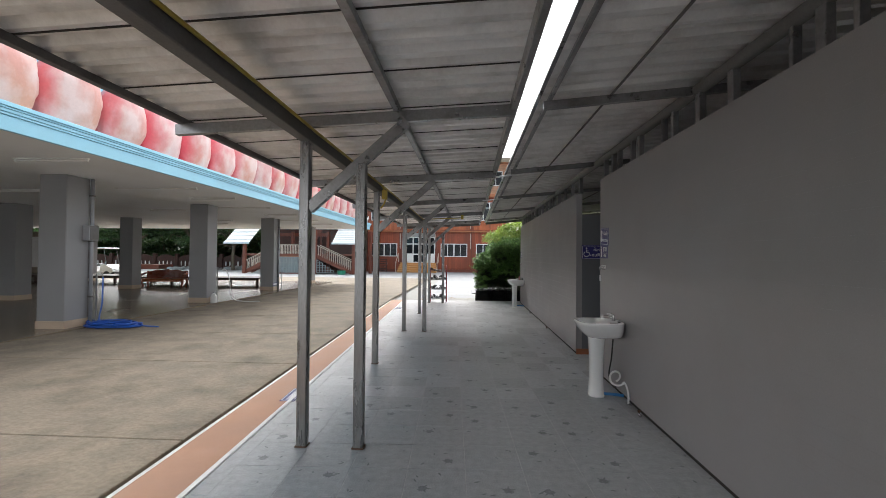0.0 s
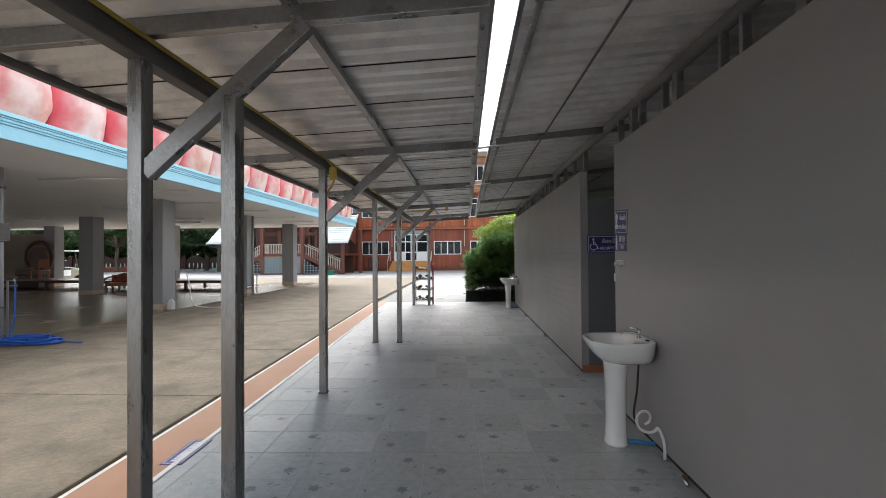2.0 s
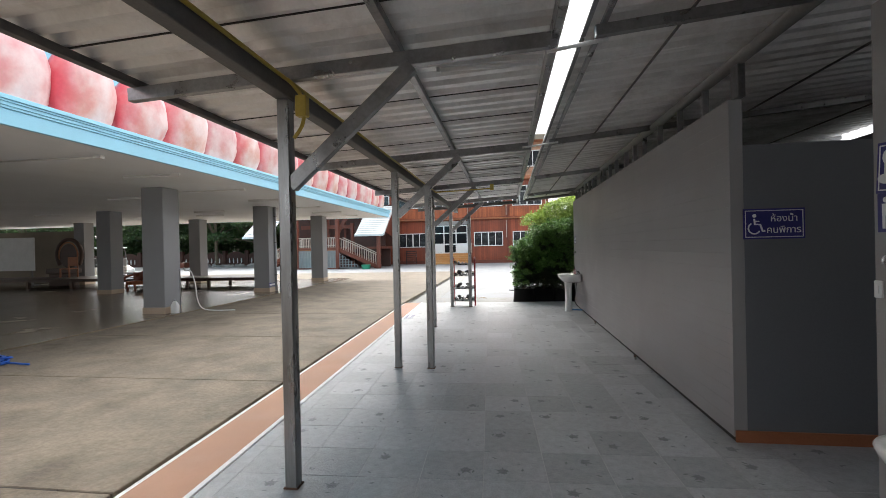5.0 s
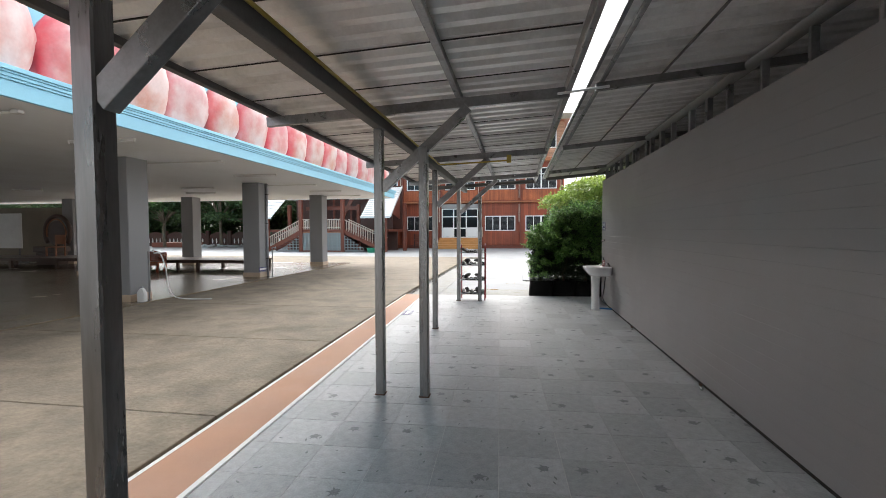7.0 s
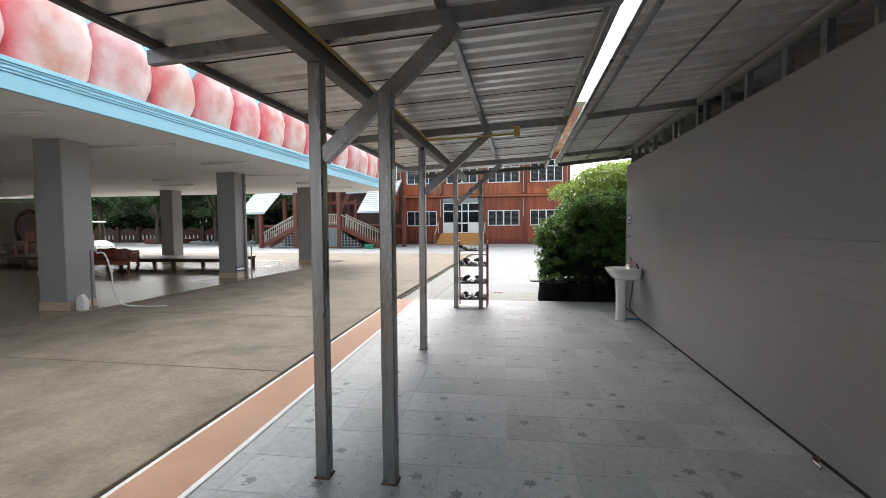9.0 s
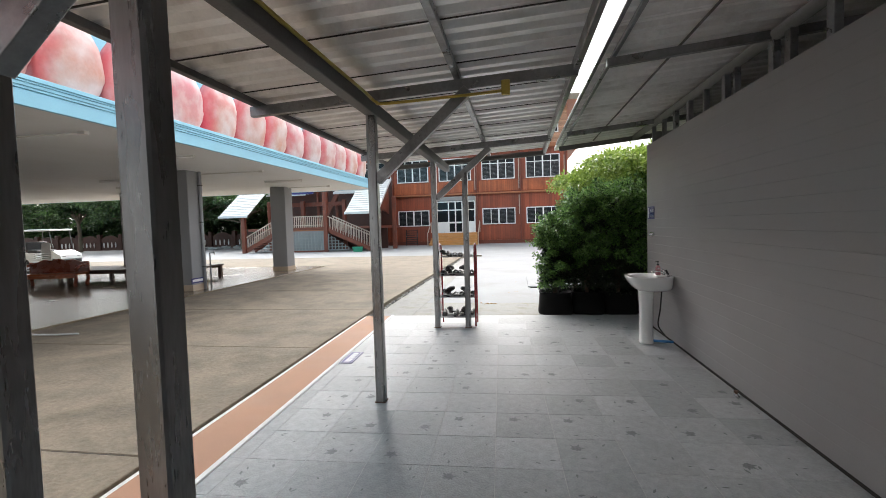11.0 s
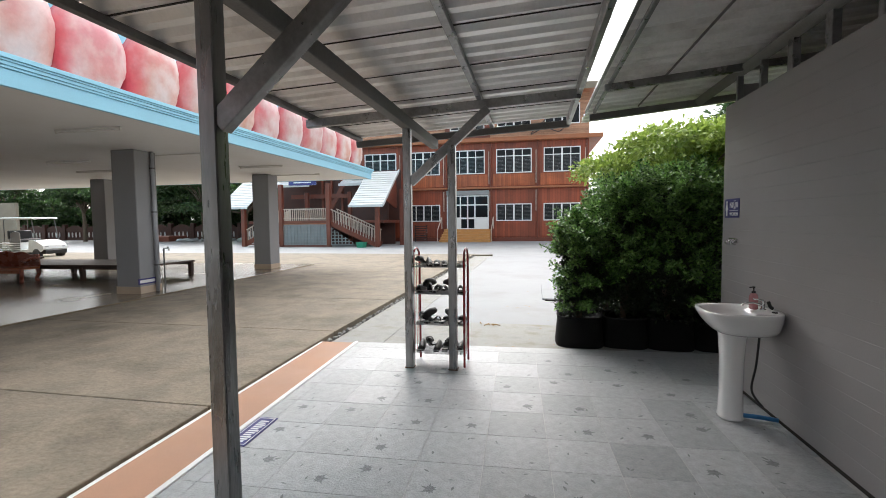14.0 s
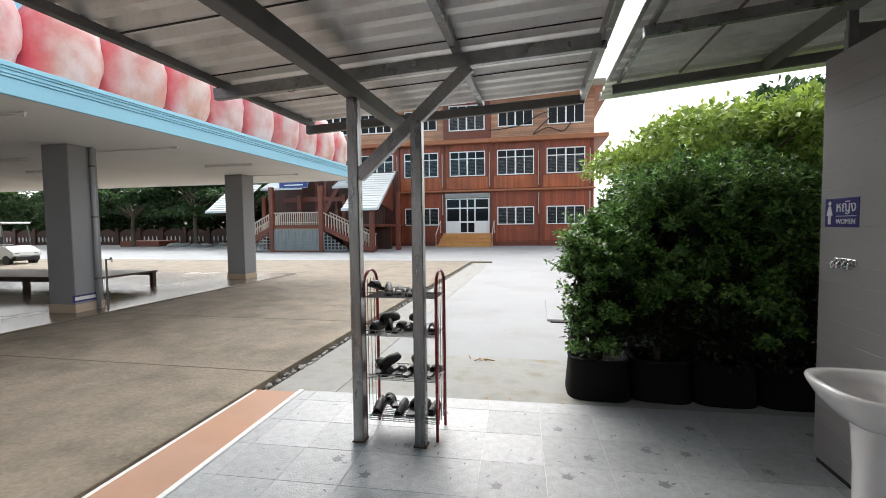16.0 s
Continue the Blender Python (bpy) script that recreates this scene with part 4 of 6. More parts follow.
def slipper(kind):
    s = thing("slipper" if kind else "shoe", (0, 0, 0), "worn black rubber slipper on the wire rack" if kind else "scuffed black leather shoe on the wire rack", "footwear", "shoes on the rack")
    prof = [(-0.13, 0.030), (-0.11, 0.038), (-0.05, 0.036), (0.0, 0.034), (0.06, 0.044), (0.10, 0.043), (0.13, 0.030)]

    def outline(z, k):
        return [(w * k, y, z) for y, w in prof] + [(-w * k * 0.9, y, z) for y, w in reversed(prof)]
    b = loft(bmesh.new(), [outline(0.0, 0.95), outline(0.008, 1.0), outline(0.022, 1.0), outline(0.026, 0.95)])
    bmesh.ops.recalc_face_normals(b, faces=b.faces)
    part("sole", b, M_BLACK, s)
    b = bmesh.new()
    rows = ((0.0, 0.045, 0.05), (0.03, 0.048, 0.06), (0.07, 0.046, 0.052), (0.105, 0.038, 0.035)) if kind else ((-0.13, 0.032, 0.07), (-0.10, 0.038, 0.085), (-0.04, 0.040, 0.085), (0.02, 0.043, 0.075), (0.07, 0.044, 0.055), (0.115, 0.034, 0.038))
    rings = []
    for y, w, h in rows:
        rings.append([(w * math.cos(a), y, 0.02 + h * math.sin(a)) for a in [math.pi * k / 10 for k in range(11)]] + [((w - 0.006) * math.cos(a), y, 0.02 + (h - 0.006) * math.sin(a)) for a in [math.pi * (10 - k) / 10 for k in range(11)]])
    loft(b, rings)
    bmesh.ops.recalc_face_normals(b, faces=b.faces)
    part("strap" if kind else "upper", b, M_BLACKGLOSS, s, smooth=False)
    return s


pair = [slipper(1), slipper(0)]
srng = random.Random(9)
first = {0: True, 1: True}
for zi, z in enumerate(SHELVES):
    n = (6, 6, 6, 4)[zi]
    for k in range(n):
        kind = srng.choice((0, 0, 1)) if zi in (1, 2) else srng.choice((0, 1, 1))
        x = RX0 + 0.055 + k * (RX1 - RX0 - 0.11) / 5
        tilt = srng.uniform(-0.1, 0.15) + (0.35 if srng.random() < 0.25 else 0)
        m = Matrix.Translation((x, (RY0 + RY1) / 2 + srng.uniform(-0.015, 0.015), z + 0.006 + 0.12 * math.sin(max(tilt, 0)))) @ Euler((tilt, 0, srng.uniform(-0.35, 0.35) + (math.pi if srng.random() < 0.4 else 0))).to_matrix().to_4x4() @ Matrix.Scale(0.86, 4)
        if first[kind]:
            pair[kind].matrix_world = m
            first[kind] = False
        else:
            copy_thing(pair[kind], m)
    if zi in (0, 1, 2):
        for k in range(2):
            x = RX0 + 0.14 + k * 0.2
            copy_thing(pair[srng.choice((0, 1))], Matrix.Translation((x, 14.53, z + 0.075)) @ Euler((srng.uniform(0.05, 0.35), 0.15, srng.uniform(-0.8, 0.8))).to_matrix().to_4x4() @ Matrix.Scale(0.86, 4))

# ---- under the hall ----
before_hall = set(bpy.data.objects)


def hang_tap(x, y, z_top, hose=None):
    t = thing("standpipe", (x, y, 0.04), "thin grey standpipe with a tap beside the column", "pipe")
    part("riser", tube(bmesh.new(), [(x, y, YARD_Z), (x, y, z_top), (x + 0.10, y, z_top)], 0.016, 8), M_PIPE, t, smooth=True)
    part("tap", tube(bmesh.new(), [(x + 0.10, y, z_top + 0.03), (x + 0.12, y, z_top), (x + 0.13, y, z_top - 0.05)], 0.014, 8), M_CHROME, t, smooth=True)
    return t


hang_tap(-7.42, 8.35, 1.06)
hang_tap(-7.44, 12.95, 1.06)
h = thing("blue_hose", (-6.9, 8.4, 0.04), "tangled blue garden hose on the concrete", "hose")
pts = [(-7.28, 8.34, 1.0), (-7.28, 8.33, 0.5), (-7.27, 8.3, 0.10)]
hr = random.Random(3)
for k in range(110):
    a = k * 0.62
    r1, r2 = hr.uniform(0.32, 0.62), hr.uniform(0.14, 0.30)
    pts.append((-7.0 + r1 * math.cos(a), 8.32 + r2 * math.sin(a) - 0.05, YARD_Z + 0.015 + 0.0011 * k * hr.uniform(0.3, 1.0)))
pts += [(-6.5, 8.3, 0.06), (-6.1, 8.28, 0.046)]
part("coil", tube(bmesh.new(), smooth_path(pts, 4), 0.013, 7), M_HOSE, h, smooth=True)
h = thing("garden_hose", (-6.6, 13.0, 0.04), "pale garden hose trailing from the standpipe tap", "hose")
part("length", tube(bmesh.new(), smooth_path([(-7.31, 12.95, 1.02), (-7.18, 12.97, 1.0), (-7.08, 12.98, 0.7), (-7.05, 13.0, 0.35), (-6.95, 13.05, 0.12), (-6.7, 13.2, 0.05), (-6.3, 13.3, 0.045)], 6), 0.013, 8), M_EDGE, h, smooth=True)
t = thing("jerry_can", (-7.43, 12.75, 0.03), "white plastic jug standing by the column", "jug")
part("can", loft(bmesh.new(), [oval(-7.43, 12.75, YARD_Z + z, rx, ry, 20, 3) for z, rx, ry in ((0, 0.075, 0.06), (0.01, 0.085, 0.07), (0.2, 0.085, 0.07), (0.27, 0.05, 0.045), (0.30, 0.022, 0.022))]), M_WHITEPLASTIC, t, smooth=True)
part("cap", lathe(bmesh.new(), [(0.026, YARD_Z + 0.30), (0.026, YARD_Z + 0.33), (0.02, YARD_Z + 0.335)], -7.43, 12.75, 12), M_PIPE, t)
part("handle", tube(bmesh.new(), smooth_path([(-7.40, 12.70, YARD_Z + 0.29), (-7.36, 12.68, YARD_Z + 0.27), (-7.345, 12.69, YARD_Z + 0.17)], 4), 0.011, 8), M_WHITEPLASTIC, t, smooth=True)
# pipes and box on columns
for y in (8.35, 17.88):
    p = thing("drain_pipe", (-7.53, y, 1.4), "grey drain pipe running up the column", "pipe", "pipes on the columns")
    part("pipe", tube(bmesh.new(), [(-7.535, y, 0.06), (-7.535, y, CEIL)], 0.035, 12), M_PIPE, p, smooth=True)
    for z in (0.6, 1.7, 2.6):
        part("clip", bx(-7.575, -7.495, y - 0.042, y + 0.042, z, z + 0.025, bevel=0.003), M_STEEL_DARK, p)
e = thing("meter_box", (-7.52, 8.15, 1.7), "grey electrical box on the column", "electrical box")
part("case", bx(-7.575, -7.43, 8.17, 8.40, 1.72, 2.02, bevel=0.01), M_PIPE, e)
part("cover", bx(-7.43, -7.42, 8.18, 8.39, 1.73, 2.01, bevel=0.003), M_STEEL_DARK, e)
hang_tap(-7.42, 17.95, 0.95)
s = sign_panel("column_notice", 0.46, 0.12, "small navy notice strip low on the column", border=False)
part("illegible_line", bx(-0.19, 0.19, -0.03, 0.03, 0, 0.0015), M_SIGNWHITE, s)
s.matrix_world = Matrix.Translation((-7.568, 17.66, 0.30)) @ Matrix(((0, 0, 1, 0), (1, 0, 0, 0), (0, 1, 0, 0), (0, 0, 0, 1)))


def platform_table(x0, x1, y0, y1, top=0.46):
    t = thing("platform_bench", ((x0 + x1) / 2, (y0 + y1) / 2, 0.055), "long low dark wooden sitting platform", "platform bench", "platform benches in the hall")
    part("top", bx(x0, x1, y0, y1, top - 0.045, top, bevel=0.006), M_WOOD, t)
    part("apron", bx(x0 + 0.05, x1 - 0.05, y0 + 0.05, y0 + 0.08, top - 0.12, top - 0.045), M_WOOD, t)
    part("apron", bx(x0 + 0.05, x1 - 0.05, y1 - 0.08, y1 - 0.05, top - 0.12, top - 0.045), M_WOOD, t)
    n = max(2, round((x1 - x0) / 1.95) + 1)
    for k in range(n):
        x = x0 + 0.08 + k * (x1 - x0 - 0.16) / (n - 1)
        for y in (y0 + 0.08, y1 - 0.08):
            part("leg", bx(x - 0.05, x + 0.05, y - 0.05, y + 0.05, 0.055, top - 0.045, bevel=0.006), M_WOOD, t)


platform_table(-14.85, -8.95, 19.2, 20.8)
platform_table(-23.5, -15.2, 19.8, 21.8)


def carved_sofa(m):
    s = thing("carved_sofa", (0, 0, 0), "carved red varnished wooden sofa in the hall", "sofa")
    w = 0.95
    # Seat and front rail are coloured brighter to paint the light they catch.
    part("seat", bx(-w, w, -0.28, 0.28, 0.36, 0.42, bevel=0.012), M_REDWOOD_LIT, s)
    part("rail", bx(-w, w, -0.29, -0.25, 0.27, 0.36, bevel=0.01), M_REDWOOD_LIT, s)
    b = bmesh.new()
    top = [(-w + 2 * w * k / 20, 0.75 + 0.10 * math.sin(math.pi * k / 20) + 0.025 * math.cos(k * 1.26)) for k in range(21)]
    ring = [(x, z) for x, z in top] + [(w, 0.42), (-w, 0.42)]
    loft(b, [[(x, y, z) for x, z in ring] for y in (0.25, 0.30)])
    bmesh.ops.recalc_face_normals(b, faces=b.faces)
    part("backrest", b, M_REDWOOD, s)
    for sx in (-1, 1):
        part("armrest", tube(bmesh.new(), smooth_path([(sx * w, 0.26, 0.68), (sx * w, 0.05, 0.66), (sx * (w + 0.02), -0.18, 0.62), (sx * (w + 0.03), -0.30, 0.56), (sx * (w + 0.01), -0.28, 0.48)], 5), [0.045] * 21, 10), M_REDWOOD, s, smooth=True)
        for y in (-0.24, 0.24):
            part("leg", tube(bmesh.new(), smooth_path([(sx * (w - 0.06), y, 0.38), (sx * (w - 0.03), y * 1.1, 0.22), (sx * (w - 0.08), y, 0.08), (sx * (w - 0.04), y * 1.1, 0.0)], 4), 0.05, 10), M_REDWOOD, s, smooth=True)
    s.matrix_world = m


carved_sofa(Matrix.Translation((-12.85, 18.78, 0.055)) @ Matrix.Rotation(radians(9), 4, "Z") @ Matrix.Scale(0.88, 4))

# whiteboard, throne-like chair and plain chair by the far platform
wb = thing("whiteboard", (-20.6, 21.9, 0.055), "large whiteboard on a dark wheeled stand", "whiteboard")
part("panel", bx(-24.0, -21.4, 22.0, 22.03, 0.75, 2.3, bevel=0.005), M_EDGE, wb)
for x in (-23.8, -21.6):
    part("upright", bx(x - 0.025, x + 0.025, 22.04, 22.08, 0.1, 2.2), M_STEEL_DARK, wb)
    part("foot", beam(bmesh.new(), (x, 21.75, 0.09), (x, 22.4, 0.09), 0.05, 0.06), M_STEEL_DARK, wb)
SX, SY = -19.7, 21.9
ch = thing("ornate_seat", (SX, SY, 0.055), "dark carved ceremonial seat with a round arched back", "seat")
arch = [(SX + 0.62 * math.cos(a), SY + 0.2, 1.45 + 0.72 * math.sin(a)) for a in [radians(d) for d in range(-40, 221, 10)]]
part("back_rim", tube(bmesh.new(), arch, 0.09, 8), M_WOOD, ch, smooth=True)
arch = [(SX + 0.48 * math.cos(a), SY + 0.14, 1.45 + 0.58 * math.sin(a)) for a in [radians(d) for d in range(-20, 201, 10)]]
part("inner_rim", tube(bmesh.new(), arch, 0.03, 6), M_BAND, ch, smooth=True)
b = bmesh.new()
loft(b, [[(SX + 0.46 * math.cos(a), y, 1.4 + 0.56 * math.sin(a)) for a in [2 * math.pi * k / 20 for k in range(20)]] for y in (SY + 0.16, SY + 0.24)])
part("back_panel", b, M_WOOD, ch)
part("seat", bx(SX - 0.6, SX + 0.6, SY - 0.4, SY + 0.25, 0.6, 0.85, bevel=0.03), M_WOOD, ch)
part("base", bx(SX - 0.5, SX + 0.5, SY - 0.35, SY + 0.2, 0.055, 0.6, bevel=0.02), M_WOOD, ch)
ch = thing("wooden_chair", (-18.9, 21.2, 0.46), "pale wooden chair standing on the platform", "chair")
part("seat", bx(-19.1, -18.6, 21.0, 21.45, 0.82, 0.86, bevel=0.008), M_BAND, ch)
part("backrest", bx(-19.1, -18.6, 21.42, 21.46, 0.95, 1.35, bevel=0.01), M_BAND, ch)
for x in (-19.07, -18.63):
    part("back_post", bx(x - 0.025, x + 0.025, 21.42, 21.46, 0.46, 1.0), M_BAND, ch)
    part("leg", bx(x - 0.025, x + 0.025, 21.01, 21.06, 0.46, 0.82), M_BAND, ch)


def plastic_stack(x, y, n):
    for k in range(n):
        z = 0.055 + k * 0.075
        c = thing("plastic_chair", (x, y, z), "stacked white plastic chair", "chair", "stacked chairs in the hall")
        part("seat", bx(x - 0.22, x + 0.22, y - 0.2, y + 0.2, z + 0.40, z + 0.425, bevel=0.008), M_WHITEPLASTIC, c)
        part("backrest", loft(bmesh.new(), [[(xx, y + 0.20 + 0.03 * (zz - z), zz) for xx, zz in ((x - 0.21, z + 0.43), (x + 0.21, z + 0.43), (x + 0.19, z + 0.78), (x, z + 0.83), (x - 0.19, z + 0.78))], [(xx, y + 0.225 + 0.03 * (zz - z), zz) for xx, zz in ((x - 0.21, z + 0.43), (x + 0.21, z + 0.43), (x + 0.19, z + 0.78), (x, z + 0.83), (x - 0.19, z + 0.78))]]), M_WHITEPLASTIC, c)
        if k == 0:
            for sx in (-0.2, 0.2):
                for sy in (-0.18, 0.18):
                    part("leg", bx(x + sx - 0.02, x + sx + 0.02, y + sy - 0.02, y + sy + 0.02, z, z + 0.40, bevel=0.003), M_WHITEPLASTIC, c)


plastic_stack(-17.65, 22.6, 6)

turn_into_hall(before_hall)

# golf cart beyond the hall
gc = thing("golf_cart", (-23.15, 27.0, 0), "white golf cart with a flat roof parked in the open", "golf cart")
gx, gy, gz = -23.15, 27.0, GROUND_Z
part("body", loft(bmesh.new(), [[(gx + x, gy + y, gz + z) for x, z in ((-1.1, 0.3), (1.05, 0.3), (1.25, 0.45), (1.2, 0.62), (0.75, 0.85), (0.45, 0.85), (0.4, 0.42), (-0.2, 0.42), (-0.25, 0.75), (-1.1, 0.75))] for y in (-0.55, 0.55)]), M_WHITEPLASTIC, gc)
part("roof", bx(gx - 1.1, gx + 0.75, gy - 0.58, gy + 0.58, gz + 1.82, gz + 1.9, bevel=0.03), M_WHITEPLASTIC, gc)
for x in (-1.0, 0.6):
    for y in (-0.5, 0.5):
        part("roof_post", tube(bmesh.new(), [(gx + x + (0.2 if x > 0 else 0), gy + y, gz + 0.75), (gx + x, gy + y, gz + 1.84)], 0.02, 8), M_STEEL_DARK, gc)
part("seat", bx(gx - 0.75, gx - 0.2, gy - 0.5, gy + 0.5, gz + 0.75, gz + 0.9, bevel=0.03), M_BLACK, gc)
part("seat_back", bx(gx - 0.85, gx - 0.75, gy - 0.5, gy + 0.5, gz + 0.9, gz + 1.3, bevel=0.03), M_BLACK, gc)
for x in (-0.8, 0.85):
    for y in (-0.5, 0.5):
        wheel = part("wheel", loft(bmesh.new(), [[(gx + x + r * math.cos(a), gy + y + d, gz + 0.23 + r * math.sin(a)) for a in [2 * math.pi * k / 18 for k in range(18)]] for r, d in ((0.16, -0.09), (0.22, -0.07), (0.23, 0.0), (0.22, 0.07), (0.16, 0.09))]), M_BLACK, gc)
part("bumper", bx(gx + 0.95, gx + 1.28, gy - 0.5, gy + 0.5, gz + 0.22, gz + 0.42, bevel=0.03), M_BLACK, gc)
part("headlight", bx(gx + 1.17, gx + 1.24, gy - 0.45, gy - 0.3, gz + 0.53, gz + 0.57, bevel=0.01), M_LATTICE, gc)
part("headlight", bx(gx + 1.17, gx + 1.24, gy + 0.3, gy + 0.45, gz + 0.53, gz + 0.57, bevel=0.01), M_LATTICE, gc)

# ---- three-storey timber building ----
BY, GZ = 44.0, GROUND_Z
PITCH = 3.43


def window(parent, x0, x1, z0, z1, y, style):
    w = part("window", bx(x0, x1, y - 0.02, y + 0.06, z0, z1), M_GLASS, parent, "dark glazed window")
    t = 0.07
    fr = bmesh.new()
    box(fr, x0 - t, x1 + t, y - 0.07, y - 0.015, z0 - t, z0)
    box(fr, x0 - t, x1 + t, y - 0.07, y - 0.015, z1, z1 + t)
    box(fr, x0 - t, x0, y - 0.07, y - 0.015, z0, z1)
    box(fr, x1, x1 + t, y - 0.07, y - 0.015, z0, z1)
    part("window_frame", fr, M_FRAME, w, "white window frame")
    n = 4
    for k in range(1, n):
        x = x0 + k * (x1 - x0) / n
        s = 0.028 if k != 2 else 0.055
        part("mullion", bx(x - s, x + s, y - 0.06, y - 0.02, z0, z1), M_FRAME, w)
    if style == "transom":
        z = z0 + (z1 - z0) * 0.72
        part("transom", bx(x0, x1, y - 0.055, y - 0.021, z - 0.03, z + 0.03), M_FRAME, w)
        zt = z
    else:
        zt = z1
    if style in ("transom", "louvre"):
        b = bmesh.new()
        k = z0 + 0.06
        while k < zt - 0.05:
            box(b, x0, x1, y - 0.045, y - 0.022, k, k + 0.045)
            k += 0.10
        part("louvre", b, M_LOUVRE, w, "dark louvre slats")
    return w


bld = thing("timber_building", (-6, BY, GZ), "three-storey red-brown timber-clad building with white-framed windows", "building")
BX0, BX1 = -17.5, 3.68
part("wall", bx(BX0, BX1, BY, BY + 9, GZ, 3.85), M_BOARD, bld, "red stained board wall")
part("wall", bx(BX0, BX1, BY - 0.02, BY + 9, 3.98, 7.25), M_BOARD, bld, "red stained board wall")
part("wall", bx(BX0, BX1, BY - 0.05, BY + 9, 7.55, 10.5), M_BRICKY, bld, "orange shingled upper wall")
part("floor_band", bx(BX0, BX1 + 0.1, BY - 0.28, BY + 9, 3.85, 3.98, bevel=0.02), M_BAND, bld, "orange-brown floor band")
part("floor_band", bx(BX0, BX1 + 0.9, BY - 0.5, BY + 9, 7.25, 7.55, bevel=0.03), M_BAND, bld, "orange-brown floor band")
part("base", bx(BX0, BX1, BY - 0.06, BY - 0.002, GZ, 0.22), M_BROWN, bld)
roof = part("roof", bx(BX0, BX1 + 1.1, BY - 1.3, BY + 9.4, 10.5, 10.72, bevel=0.03), M_BAND, bld, "overhanging flat eave")
part("eave_board", bx(BX0, BX1 + 1.12, BY - 1.34, BY - 1.305, 10.42, 10.86), M_CREAM, roof)
for k in range(6):
    xc = 1.81 - k * PITCH
    if k == 2:
        continue
    window(bld, xc - 1.22, xc + 1.22, 1.53, 2.66, BY, "louvre")
for k in range(6):
    xc = 1.81 - k * PITCH
    window(bld, xc - 1.22, xc + 1.22, 5.05, 6.68, BY - 0.02, "transom")
    part("panel_board", bx(xc - 1.55, xc + 1.55, BY - 0.06, BY - 0.022, 4.05, 4.92, bevel=0.01), M_BOARD2, bld, "orange boarded panel under the window")
    part("panel_board", bx(xc - 1.55, xc + 1.55, BY - 0.045, BY - 0.002, 0.3, 1.35, bevel=0.01), M_BOARD, bld) if k != 2 else None
    z0, z1 = ((8.42, 9.72) if k != 2 else (8.25, 9.9))
    if k == 2:
        part("bay", bx(xc - 1.7, xc + 1.7, BY - 0.22, BY - 0.051, 7.56, 10.45, bevel=0.02), M_BROWN, bld, "dark red boarded bay")
        window(bld, xc - 1.22, xc + 1.22, z0, z1, BY - 0.22, "transom")
    else:
        window(bld, xc - 1.15, xc + 1.15, z0, z1, BY - 0.05, "plain")
    for z0, z1, o in ((GZ, 3.85, 0.0), (3.98, 7.25, 0.02)):
        part("pilaster", bx(xc + 1.66, xc + 1.77, BY - 0.12 - o, BY - 0.003 - o, z0, z1, bevel=0.01), M_BROWN, bld)
    part("downpipe", tube(bmesh.new(), [(xc + 1.6, BY - 0.12, 2.2), (xc + 1.6, BY - 0.12, 3.7)], 0.035, 8), M_RAIL, bld)
    part("downpipe", tube(bmesh.new(), [(xc + 1.6, BY - 0.14, 4.2), (xc + 1.6, BY - 0.14, 6.6)], 0.03, 8), M_RAIL, bld)
# entrance
ent = part("entrance", bx(-6.62, -3.52, BY - 0.03, BY + 0.05, 0.88, 3.62), M_GLASS, bld, "glazed entrance doors with white frames")
fr = bmesh.new()
for x in (-6.62, -5.62, -5.07, -4.52, -3.52):
    box(fr, x - 0.045, x + 0.045, BY - 0.09, BY - 0.031, 0.88, 3.35)
for z in (0.9, 2.68, 3.35):
    box(fr, -6.62, -3.52, BY - 0.085, BY - 0.032, z - 0.045, z + 0.045)
part("door_frame", fr, M_FRAME, ent, "white door frame")
part("panel", bx(-6.57, -5.67, BY - 0.075, BY - 0.033, 0.95, 1.75), M_FRAME, ent, "white lower panel")
part("panel", bx(-4.47, -3.57, BY - 0.075, BY - 0.033, 0.95, 1.75), M_FRAME, ent, "white lower panel")
part("rail", bx(-5.59, -4.55, BY - 0.08, BY - 0.034, 1.62, 1.74), M_FRAME, ent)
part("shutter_box", bx(-6.67, -3.47, BY - 0.2, BY - 0.02, 3.42, 3.75, bevel=0.01), M_LATTICE, bld)
st = thing("entrance_steps", (-4.9, 43, GZ), "orange tiled entrance steps", "steps")
for k in range(5):
    part("step", bx(-6.92 + 0.03 * k, -3.22 - 0.03 * k, BY - 1.9 + k * 0.34, BY - 0.15, GZ + k * 0.184, GZ + (k + 1) * 0.184 - 0.002, bevel=0.008), M_STEPS, st)
for x in (-7.02, -3.12):
    b = bmesh.new()
    tube(b, [(x, BY - 1.9, GZ), (x, BY - 1.9, 0.85), (x, BY - 0.3, 1.75), (x, BY - 0.3, 0.9)], 0.035, 8)
    part("handrail", b, M_RAIL, st)
# black cable along the upper floor
c = thing("facade_cable", (0, BY, 7.9), "sagging black cable along the facade", "cable")
part("cable", tube(bmesh.new(), smooth_path([(-3.6, BY - 0.3, 8.1), (-1.5, BY - 0.3, 8.3), (0.3, BY - 0.3, 9.1), (0.8, BY - 0.3, 8.9), (-0.4, BY - 0.3, 7.7), (0.6, BY - 0.3, 8.1), (1.6, BY - 0.3, 7.8), (2.2, BY - 0.3, 8.5)], 6), 0.035, 6), M_BLACK, c)

